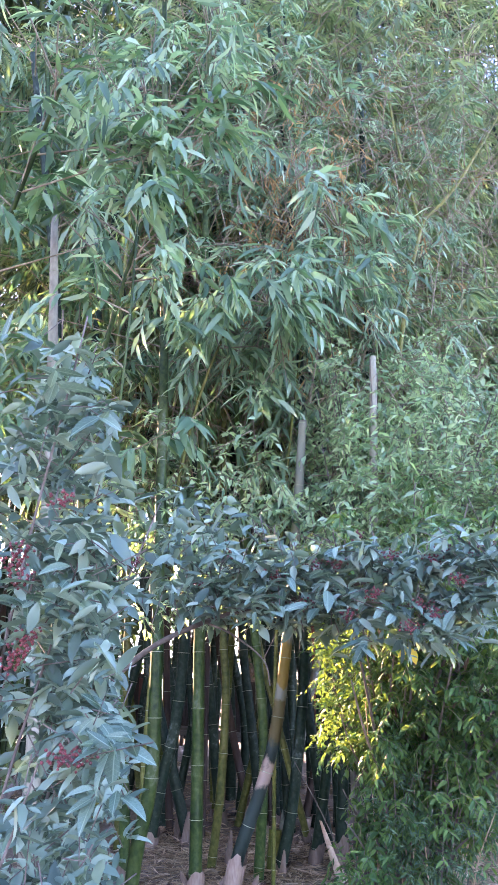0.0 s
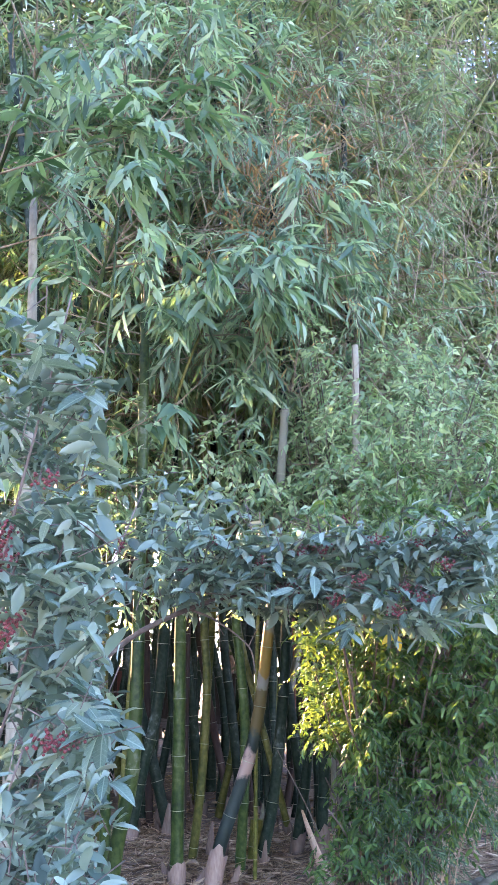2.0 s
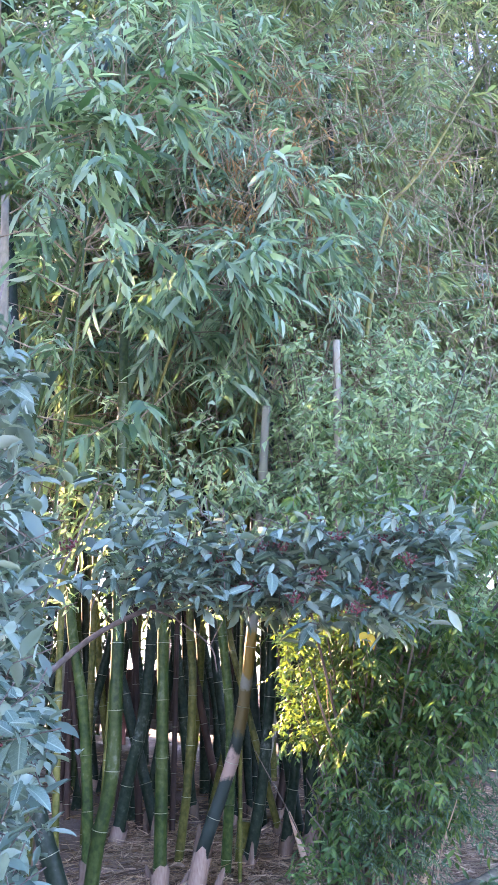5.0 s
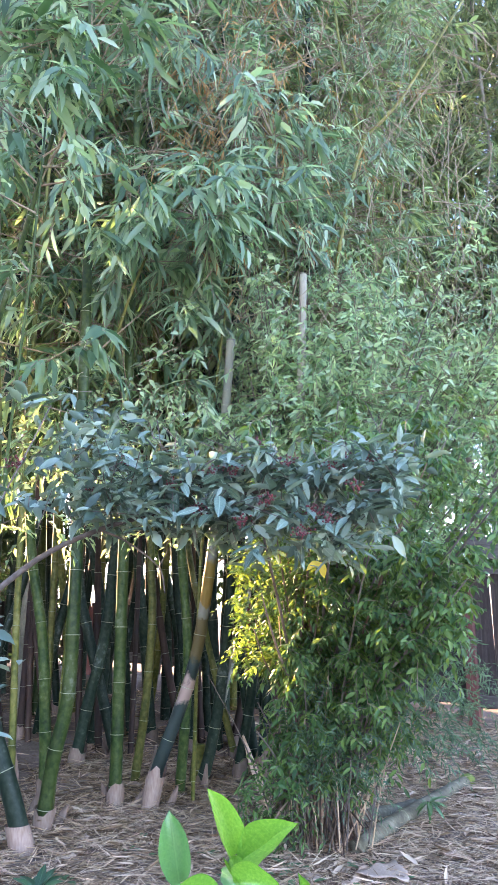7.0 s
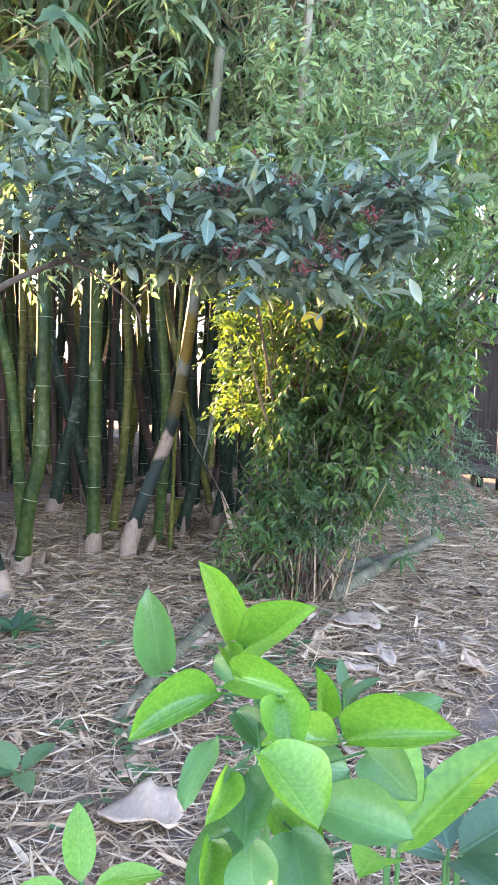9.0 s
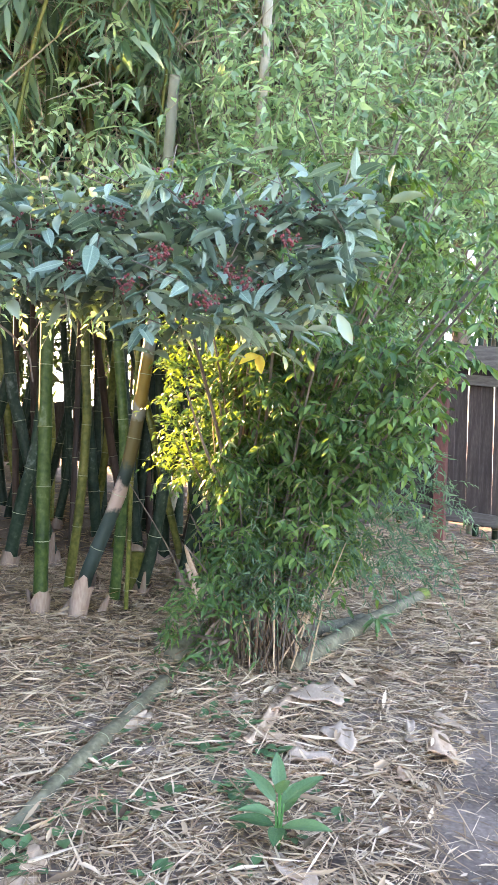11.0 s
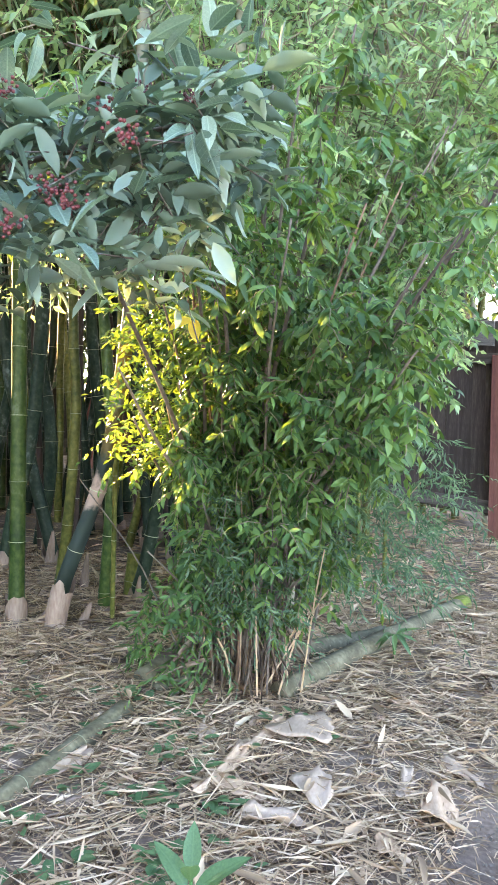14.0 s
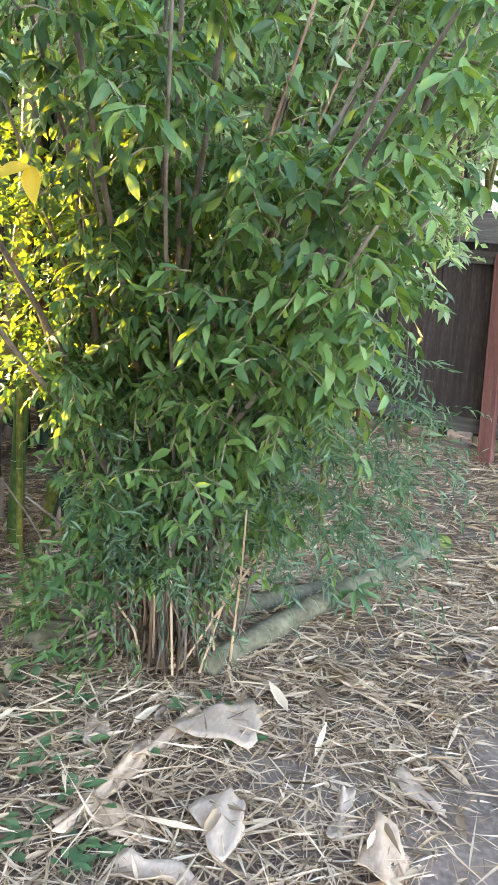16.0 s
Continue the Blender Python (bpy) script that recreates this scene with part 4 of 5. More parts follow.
def fine_shrub():
    bx, by = 0.76, 4.70
    b = np.array([bx, by, float(gz(bx, by))])
    root = thing("green_shrub", *b, "bushy many-stemmed shrub with small fresh green leaves", "shrub")
    n = 54
    h = rng.uniform(0.5, 2.15, n)
    tx = rng.uniform(np.interp(h, [0.5, 0.9, 1.4, 2.1], [0.45, 0.45, 0.48, 0.6]), np.interp(h, [0.5, 0.9, 1.4, 2.1], [1.25, 1.5, 1.68, 1.95]))
    ty = rng.uniform(np.interp(h, [0.5, 0.9, 1.4, 1.8, 2.1], [4.25, 3.9, 3.55, 3.3, 3.35]), 4.75)
    ends = np.stack([tx, ty, h], 1) - b
    lines = []
    for e in ends:
        s = np.array([rng.normal(0, 0.07), rng.normal(0, 0.06), -0.02])
        line = curve_points([s, s * 0.6 + e * [0.30, 0.30, 0.45] + [rng.normal(0, 0.03), 0, 0.05], e * [0.72, 0.72, 0.8], e], 5)
        lines.append(line)
        v, f = tube(line, np.linspace(rng.uniform(0.006, 0.013), 0.003, len(line)), 6)
        obj_from("stem", v, f, M["branch_bark"], root, smooth=True)
    # leafy twigs along the upper two thirds of every stem
    k = 63
    O, d = [], []
    for line in lines:
        s = np.clip(np.repeat(rng.uniform(0.28, 1.0, 21), k // 21) + rng.normal(0, 0.012, k), 0, 1) * (len(line) - 1)
        p = np.stack([np.interp(s, np.arange(len(line)), line[:, i]) for i in range(3)], 1)
        O.append(p + np.repeat(rng.normal(0, 0.07, (21, 3)), k // 21, 0) + rng.normal(0, 0.012, (k, 3)))
        d.append(rng.normal(0, 1, (k, 3)) * [1, 0.9, 0.5] + [0.1, -0.55, -0.1])
    O, d = np.vstack(O), np.vstack(d)
    keep = (O[:, 2] + b[2] > 0.2 + 0.2 * rng.uniform(0, 1, len(O)))
    w = O + b
    left = 1.439 - (w[:, 1] - 2.227) * 0.458 + 0.12
    keep &= rng.uniform(0, 1, len(O)) < np.interp(w[:, 2], [0.2, 0.7, 0.95], [0.25, 0.5, 1.0])
    keep &= (w[:, 2] > 1.45) | ((w[:, 0] > left) & (w[:, 0] < np.where(w[:, 2] < 1.0, 1.44, 1.52)))
    O, d = O[keep], d[keep]
    lv, tw = sprays(O, d, rng.uniform(0.04, 0.13, len(O)), 10, 0.046, 0.36, 0.7, True, 0.9, 0.4)
    tagged(obj_from("foliage", *lv, M["fine_leaf"], root, "small pointed green leaves in drooping sprays"), kind="stuff")
    tagged(obj_from("twig", *tw, M["twig"], root), kind="stuff")
    m = 420
    O = np.stack([rng.uniform(0.42, 0.86, m), rng.uniform(4.1, 4.6, m), rng.uniform(0.85, 1.48, m)], 1) - b
    lv, tw = sprays(O, rng.normal(0, 0.8, (m, 3)) + [-0.3, -0.3, 0.1], rng.uniform(0.05, 0.13, m), 10, 0.03, 0.42, 0.3, True, 0.9, 0.4)
    tagged(obj_from("edge_foliage", *lv, M["fine_leaf"], root), kind="stuff")
    # narrow feathery sprays low on the sunny side
    m = 300
    O = np.vstack([np.stack([rng.uniform(1.1, 1.52, 170), rng.uniform(4.1, 4.55, 170), rng.uniform(0.5, 1.0, 170)], 1),
                   np.stack([rng.uniform(0.62, 1.05, 130), rng.uniform(4.2, 4.6, 130), rng.uniform(0.3, 0.8, 130)], 1)]) - b
    lv, tw = sprays(O, rng.normal(0, 0.6, (m, 3)) + [0.6, -0.4, 0.0], rng.uniform(0.12, 0.24, m), 20, 0.036, 0.17, 0.35, False, 0.8, 0.35)
    tagged(obj_from("feathery_foliage", *lv, M["feather_leaf"], root, "narrow feathery blue-green leaflets"), kind="stuff")
    # low growth that creeps out to the side
    m = 90
    O = np.stack([rng.uniform(0.42, 0.75, m), rng.uniform(4.2, 4.75, m), rng.uniform(0.06, 0.42, m)], 1) - b
    lv, tw = sprays(O, rng.normal(0, 0.7, (m, 3)) + [0, -0.3, 0.2], rng.uniform(0.08, 0.2, m), 8, 0.05, 0.25, 0.5, False, 0.8, 0.5)
    tagged(obj_from("low_foliage", *lv, M["fine_leaf"], root), kind="stuff")
    # brown main stems that show between the leaves
    for i in range(12):
        h = rng.uniform(1.0, 1.9)
        q = np.array([rng.uniform(-0.2, 0.62), -rng.uniform(0.3, 0.75), h - b[2]])
        p = np.array([rng.normal(0.03, 0.08), rng.normal(-0.05, 0.06), 0.0])
        v, f = tube(curve_points([p, p + (q - p) * [0.25, 0.35, 0.4], p + (q - p) * [0.65, 0.75, 0.75], q], 4), np.linspace(0.006, 0.003, 13), 6)
        obj_from("stem", v, f, M["red_bark"], root, smooth=True)
    # dead bare stalks at the foot
    for i in range(44):
        p = np.array([rng.normal(0.05, 0.12), rng.normal(-0.05, 0.1), 0.02])
        q = p + np.array([rng.normal(0.1, 0.2), rng.normal(-0.25, 0.15), rng.uniform(0.5, 1.1)])
        v, f = tube(curve_points([p, (p + q) / 2 + [0, 0.05, 0.05], q], 4), np.linspace(0.004, 0.002, 9), 5)
        obj_from("bare_stem", v, f, M["branch_bark"] if i % 3 else M["straw"], root)
    # a skirt of dead leaves that hang round the foot
    m = 220
    a = rng.uniform(0, 2 * np.pi, m)
    r = rng.uniform(0.03, 0.2, m)
    P = np.stack([r * np.cos(a) + 0.02, r * np.sin(a) - 0.05, rng.uniform(0.05, 0.34, m)], 1)
    L = rng.uniform(0.12, 0.3, m)
    A = np.stack([np.cos(a) * 0.6, np.sin(a) * 0.6, rng.normal(-0.7, 0.4, m)], 1) + rng.normal(0, 0.25, (m, 3))
    lv = blades(P, A, rng.normal(0, 0.5, (m, 3)) + [0, -0.6, 0.8], L, 0.005 * rng.uniform(0.5, 1.6, m), 0.25, 0.25)
    tagged(obj_from("dead_leaf_skirt", *lv, M["dead_skirt"], root, "dry brown leaves hanging round the foot"), kind="stuff")
    for i in range(26):
        a = rng.uniform(0, 2 * math.pi)
        r = rng.uniform(0.02, 0.2)
        p = np.array([r * math.cos(a), r * math.sin(a) - 0.03, 0.0])
        q = p + np.array([math.cos(a) * 0.12 + rng.normal(0, 0.06), math.sin(a) * 0.1 - 0.05, rng.uniform(0.18, 0.55)])
        v, f = tube(curve_points([p, (p + q) / 2 + [0.01, 0, 0.03], q], 3), 0.0035, 5)
        obj_from("dead_stalk", v, f, M["straw"] if i % 3 else M["branch_bark"], root)


fine_shrub()


# ---- leaves that are objects of their own: unit blades, x along the leaf ----
def blade_mesh(name, width, fold, droop, wave, mat, point=1.0, cup=0.0, widest=0.8, rim=0.0):
    """A blade of unit length; widest: below 1 broad near the stalk, above 1 near the tip; rim: how far its edges curl up."""
    nu, nv = (9, 5) if rim == 0 else (13, 9)
    v, f = [], []
    for i in range(nu):
        u = i / (nu - 1)
        half = width / 2 * (math.sin(math.pi * min(1, u ** widest)) ** (0.75 * point) if 0 < u < 1 else 0.02)
        for j in range(nv):
            s = 2 * j / (nv - 1) - 1
            z = abs(s) * half * fold - droop * u * u + wave * math.sin(u * 9 + s * 1.5) * abs(s) * 0.5 + cup * (s * s) * half + rim * max(0.0, abs(s) - 0.55) ** 1.5 * math.sin(math.pi * u) ** 0.5
            v.append((u, s * half, z))
    for i in range(nu - 1):
        for j in range(nv - 1):
            f.append((i * nv + j, (i + 1) * nv + j, (i + 1) * nv + j + 1, i * nv + j + 1))
    me = bpy.data.meshes.new(name)
    me.from_pydata(v, [], f)
    me.polygons.foreach_set("use_smooth", np.ones(len(me.polygons), dtype=bool))
    me.materials.append(mat)
    return me


def leaf_pose(p, axis, up, length, width_scale=1.0):
    a = Vector(axis).normalized()
    s = Vector(up).cross(a)
    s.normalize()
    n = a.cross(s)
    m = Matrix((a, s, n)).transposed().to_4x4()
    return Matrix.Translation(Vector(p)) @ m @ Matrix.Diagonal((length, length * width_scale, length, 1))


def blob_mesh(name, count, size, r, mat):
    """A cluster of small round berries in one mesh."""
    bm = bmesh.new()
    g = np.random.default_rng(3)
    for i in range(count):
        p = g.normal(0, 1, 3) * [size, size, size * 0.9]
        bmesh.ops.create_icosphere(bm, subdivisions=1, radius=r * g.uniform(0.8, 1.2), matrix=Matrix.Translation(Vector(p)))
    me = bpy.data.meshes.new(name)
    bm.to_mesh(me)
    bm.free()
    me.materials.append(mat)
    return me


# ---- broad-leaved shrub with red berries ----
def berry_shrub():
    b = np.array([-0.22, 2.10, float(gz(-0.22, 2.10))])
    root = thing("berry_shrub", *b, "grey-green broad-leaved shrub with clusters of small red berries", "shrub")
    kinds = [blade_mesh("leaf", w, fo, dr, wa, M["broad_leaf"]) for w, fo, dr, wa in ((0.37, 0.25, 0.10, 0.01), (0.42, 0.35, 0.18, 0.015), (0.34, 0.15, 0.05, 0.01), (0.40, 0.45, 0.28, 0.02))]

    def limb(pts, r0, r1, name="branch"):
        line = curve_points([np.array(p) - b for p in pts], 6)
        v, f = tube(line, np.linspace(r0, r1, len(line)), 7)
        obj_from(name, v, f, M["branch_bark"], root, smooth=True)
    arch = [(-0.22, 2.10, -0.02), (-0.38, 2.55, 0.75), (-0.17, 2.95, 1.17), (0.11, 3.0, 1.34), (0.5, 3.02, 1.43), (1.04, 3.06, 1.55)]
    limb(arch, 0.014, 0.004)
    limb([(0.11, 3.0, 1.34), (0.2, 3.0, 1.30), (0.30, 3.02, 1.22), (0.32, 3.03, 1.14)], 0.004, 0.002, "twig")
    limb([(0.30, 3.02, 1.22), (0.34, 3.04, 1.30)], 0.002, 0.001, "twig")
    limb([(0.3, 3.02, 1.40), (0.6, 3.02, 1.40), (0.9, 3.0, 1.36)], 0.004, 0.002)
    for e in ((-0.15, 1.95, 1.2), (0.0, 1.95, 1.0), (0.02, 2.0, 1.95), (-0.2, 2.0, 1.8), (0.08, 2.05, 0.85), (-0.1, 2.2, 1.6), (-0.1, 1.9, 0.7), (0.0, 2.8, 1.7), (0.05, 2.1, 0.6), (0.04, 2.0, 1.4)):
        e = np.array(e)
        limb([b, b * [0.5, 0.5, 0] + e * [0.5, 0.5, 0.55] + [-0.05, 0, 0], e], 0.006, 0.002)
    # ends of twigs that carry the leaf whorls
    C = []
    n = 520                     # the bushy part beside the path
    z = 0.35 + 1.55 * rng.uniform(0, 1, n) ** 1.1
    right = np.interp(z, [0.4, 0.85, 0.94, 1.1, 1.4, 1.7, 1.9], [0.09, 0.13, 0.15, 0.12, 0.09, 0.07, 0.02])
    y = rng.uniform(1.9, 2.5, n)
    C.append(np.stack([right - np.abs(rng.normal(0, 0.13, n)) - 0.36 * (y - 2.03), y, z], 1))
    n = 40                      # above the root of the arch
    x = rng.uniform(-0.12, 0.36, n)
    C.append(np.stack([x, rng.uniform(2.75, 3.15, n), rng.uniform(1.36, 1.82 - 0.5 * np.clip(x, 0, 1), n)], 1))
    n = 300                     # the arch
    x = 0.02 + 1.08 * rng.uniform(0, 1, n) ** 0.8
    low = np.interp(x, [0.05, 0.4, 0.6, 0.95, 1.08], [1.36, 1.34, 1.27, 1.24, 1.45])
    C.append(np.stack([x, rng.uniform(2.82, 3.2, n), rng.uniform(low, np.interp(x, [0, 0.6, 1.05], [1.58, 1.56, 1.6]), n)], 1))
    C = np.vstack(C)
    near = len(C) - 300 + np.argsort(C[-300:, 1])[:32]
    near = set(near.tolist()) | set(np.argsort(C[:520, 1])[:18].tolist())
    P, A, U, L = [], [], [], []
    for i, c in enumerate(C):
        out = unit(rng.normal(0, 1, 3) * [1, 1, 0.5] + [0.15, -0.7, 0.15])
        u = unit(np.cross(out, [0.1, 0.2, 0.97]))
        w = np.cross(out, u)
        for k in range(8):
            a = k * 0.79 + rng.uniform(-0.25, 0.25)
            axis = out * rng.uniform(0.0, 0.9) + math.cos(a) * u + math.sin(a) * w + rng.normal(0, 0.3, 3)
            axis = axis * [1, 1, 0.55] + np.array([0, 0, -0.22])
            up = out * 0.45 + np.array([0, 0, 0.9]) + rng.normal(0, 0.3, 3)
            ln = (0.062 if i < 520 else 0.067) * rng.uniform(0.5, 1.3)
            p = c - out * 0.012 * k + rng.normal(0, 0.012, 3)
            if i in near:
                shared("leaf", kinds[(i + k) % 4], root, leaf_pose(p - b, axis, up, ln))
            else:
                P.append(p - b), A.append(axis), U.append(up), L.append(ln)
    P, A, U, L = map(np.array, (P, A, U, L))
    lv = blades(P, A, U, L, L * rng.uniform(0.34, 0.44, len(L)), rng.uniform(0.05, 0.3, len(L)), 0.2, 2)
    tagged(obj_from("foliage", *lv, M["broad_leaf_rest"], root, smooth=True), kind="stuff")
    stalk = many_bars(C - b, C - b + rng.normal(0, 0.05, C.shape) + [-0.01, 0.04, 0.0], 0.0012, 0.0018)
    tagged(obj_from("stalk", *stalk, M["branch_bark"], root), kind="stuff")
    cl = blob_mesh("berry_head", 30, 0.0115, 0.0034, M["berry"])
    for p in ((1.04, 3.06, 1.575), (0.98, 3.0, 1.555), (0.86, 2.96, 1.52), (0.80, 2.86, 1.37), (0.84, 2.84, 1.34), (0.72, 2.86, 1.52), (0.66, 2.82, 1.40), (0.55, 2.88, 1.50), (0.48, 2.9, 1.5), (0.36, 2.92, 1.47), (0.30, 2.92, 1.5), (0.62, 2.95, 1.6), (0.2, 2.95, 1.55),
              (-0.06, 1.93, 1.40), (-0.07, 1.92, 1.37), (-0.05, 1.92, 1.34), (-0.02, 1.91, 1.23), (-0.03, 1.9, 1.205), (-0.05, 1.91, 1.18), (0.055, 1.92, 1.015), (0.085, 1.93, 1.01), (-0.02, 2.6, 1.48), (0.92, 2.86, 1.44), (0.76, 2.80, 1.30), (0.58, 2.84, 1.34), (0.44, 2.88, 1.38), (0.9, 3.0, 1.56), (0.12, 2.9, 1.44), (0.02, 1.93, 1.5), (-0.12, 1.9, 1.12), (-0.1, 1.9, 0.95)):
        shared("berry_head", cl, root, Matrix.Translation(Vector(np.array(p) - b)) @ Matrix.Rotation(p[0] * 9, 4, "Z"))
    yl = blade_mesh("yellow_leaf", 0.5, 0.3, 0.2, 0.03, M["yellow_leaf"])
    return yl


yellow = berry_shrub()
withered = thing("withered_leaf", 0.82, 3.68, 1.28, "single withered yellow leaf caught in the shrub", "leaf")
shared("blade", yellow, withered, leaf_pose((0, 0, 0), (-0.6, -0.5, -0.25), (0.1, -0.6, 0.8), 0.075))
shared("blade", yellow, withered, leaf_pose((0.0, 0, 0), (0.2, -0.4, -0.9), (0.1, -0.9, 0.3), 0.065))


# ---- litter on the ground ----
def bare(x, y):
    """How bare the trodden path is: 0 to 1."""
    edge = np.interp(y, [2.6, 3.4, 3.57, 4.0, 4.5, 5.0, 5.6], [1.17, 1.29, 1.34, 1.48, 1.66, 1.9, 2.35])
    return np.clip((x - edge) / 0.14, 0, 1) * (y < 5.6)


def litter():
    root = thing("bamboo_litter", 0.8, 4.0, 0.0, "thick litter of dry straw-coloured bamboo leaves and shreds", "litter", kind="stuff")
    o = np.array([0.8, 4.0, 0.0])

    def scatter(n, x0, x1, y0, y1):
        p = np.stack([rng.uniform(x0, x1, n), rng.uniform(y0, y1, n)], 1)
        return p[rng.uniform(0, 1, n) > 0.93 * bare(p[:, 0], p[:, 1])]
    for n, box, lo, hi, w in ((30000, (-0.9, 2.7, 2.3, 6.2), 0.06, 0.24, 0.0042), (7000, (-3.2, 4.2, 2.0, 9.0), 0.08, 0.24, 0.009), (9000, (0.9, 4.2, 5.2, 8.4), 0.06, 0.26, 0.007), (12000, (-0.4, 2.2, 2.3, 4.8), 0.03, 0.12, 0.0045), (2600, (-0.9, 2.5, 2.3, 6.0), 0.06, 0.18, 0.009)):
        p = scatter(n, *box)
        m = len(p)
        z = gz(p[:, 0], p[:, 1]) + rng.uniform(0.004, 0.035, m)
        a = rng.uniform(0, 2 * np.pi, m)
        A = np.stack([np.cos(a), np.sin(a), rng.normal(0, 0.12, m)], 1)
        U = np.stack([rng.normal(0, 0.35, m), rng.normal(0, 0.35, m), np.ones(m)], 1)
        L = rng.uniform(lo, hi, m)
        lv = blades(np.stack([p[:, 0], p[:, 1], z], 1) - o - A * L[:, None] * 0.5, A, U, L, w * rng.uniform(0.5, 1.8, m), rng.normal(0, 0.08, m), 0.25)
        tagged(obj_from("straw", *lv, M["straw"], root), kind="stuff")
    # broader dry leaves among it
    p = scatter(1500, -0.9, 2.9, 2.4, 7.0)
    m = len(p)
    a = rng.uniform(0, 2 * np.pi, m)
    A = np.stack([np.cos(a), np.sin(a), rng.normal(0, 0.07, m)], 1)
    L = rng.uniform(0.04, 0.13, m)
    lv = blades(np.stack([p[:, 0], p[:, 1], gz(p[:, 0], p[:, 1]) + rng.uniform(0.01, 0.04, m)], 1) - o, A, rng.normal(0, 0.22, (m, 3)) + [0, 0, 1], L, L * rng.uniform(0.12, 0.28, m), rng.normal(0, 0.2, m), 0.3, True)
    tagged(obj_from("dry_leaf", *lv, M["straw"], root), kind="stuff")
    # trodden crumbs and shreds on the bare path
    own = np.random.default_rng(77)
    for n, lo, hi, w, skin in ((7000, 0.008, 0.03, 0.007, "branch_bark"), (7000, 0.008, 0.04, 0.006, "dead_skirt"), (4000, 0.015, 0.07, 0.0042, "straw"), (900, 0.05, 0.16, 0.0055, "straw")):
        p = np.stack([own.uniform(1.1, 2.5, n), own.uniform(2.5, 5.6, n)], 1)
        clump = np.sin(p[:, 0] * 9 + 2 * np.sin(p[:, 1] * 5)) + np.sin(p[:, 1] * 11 + 3 * np.sin(p[:, 0] * 7))
        p = p[(bare(p[:, 0], p[:, 1]) > 0.05) & (clump + own.normal(0, 0.8, n) > -0.4)]
        m = len(p)
        a = own.uniform(0, 2 * np.pi, m)
        A = np.stack([np.cos(a), np.sin(a), own.normal(0, 0.06, m)], 1)
        L = own.uniform(lo, hi, m)
        P = np.stack([p[:, 0], p[:, 1], gz(p[:, 0], p[:, 1]) + own.uniform(0.012, 0.03, m)], 1) - o
        lv = blades(P, A, own.normal(0, 0.25, (m, 3)) + [0, 0, 1], L, w * own.uniform(0.5, 1.7, m), own.normal(0, 0.08, m), 0.25)
        tagged(obj_from("shred", *lv, M[skin], root), kind="stuff")


litter()


def dry_sheath(c0, c1, c2, c3, skin, label, lift=0.02, curl=0.03):
    """A fallen culm sheath: a stiff papery sheet with four corners on the ground, curled across."""
    cs = [np.array([x, y, float(gz(x, y))]) for x, y in (c0, c1, c2, c3)]
    mid = sum(cs) / 4
    root_at = mid
    nu, nv = 9, 7
    v, f = [], []
    for layer in (0, 1):
        for i in range(nu):
            for j in range(nv):
                s, t = i / (nu - 1), j / (nv - 1)
                p = (cs[0] * (1 - s) + cs[1] * s) * (1 - t) + (cs[3] * (1 - s) + cs[2] * s) * t
                p = mid + (p - mid) * (1 + 0.13 * (4 * s * (1 - s) + 4 * t * (1 - t) - 1))
                z = lift + curl * (4 * (t - 0.5) ** 2 * 0.6 + 0.4 * math.sin(s * 3 + t)) + 0.006 * math.sin(s * 11 + t * 7)
                wob = 0.006 * math.sin(9 * (s + 2 * t) + mid[0] * 20) * (1 if i in (0, nu - 1) or j in (0, nv - 1) else 0)
                v.append(p - root_at + [wob, wob, z - 0.003 * layer])
    n = nu * nv
    for i in range(nu - 1):
        for j in range(nv - 1):
            k = i * nv + j
            f.append((k, k + nv, k + nv + 1, k + 1))
            f.append((n + k, n + k + 1, n + k + nv + 1, n + k + nv))
    rim = [i * nv for i in range(nu)] + [(nu - 1) * nv + j for j in range(1, nv)] + [i * nv + nv - 1 for i in range(nu - 2, -1, -1)] + [j for j in range(nv - 2, 0, -1)]
    for a, c in zip(rim, rim[1:] + rim[:1]):
        f.append((a, n + a, n + c, c))
    ob = obj_from("dry_sheath", v, f, M[skin], smooth=True)
    ob.location = root_at
    return tagged(ob, label, "dry sheath", "fallen bamboo sheaths")


def shed_sheath(x, y, height, width, lean_x, lean_y, skin):
    """A dry sheath that still stands against a stem, curled round its own axis."""
    nu, nv = 8, 6
    v, f = [], []
    for layer in (0, 1):
        for i in range(nu):
            s = i / (nu - 1)
            w = width * (1 - 0.75 * s ** 1.6)
            for j in range(nv):
                a = (j / (nv - 1) - 0.5) * 2.2
                v.append((lean_x * s * height + w * math.sin(a) * 0.6, lean_y * s * height - w * math.cos(a) * 0.35 + 0.002 * layer, s * height + 0.006 * math.sin(j * 2.5) * s))
    n = nu * nv
    for i in range(nu - 1):
        for j in range(nv - 1):
            k = i * nv + j
            f += [(k, k + 1, k + nv + 1, k + nv), (n + k, n + k + nv, n + k + nv + 1, n + k + 1)]
    ob = obj_from("shed_sheath", v, f, M[skin], smooth=True)
    ob.location = (x, y, float(gz(x, y)) - 0.01)
    return tagged(ob, "dry tan sheath standing at the foot of a bamboo stem", "dry sheath", "fallen bamboo sheaths")


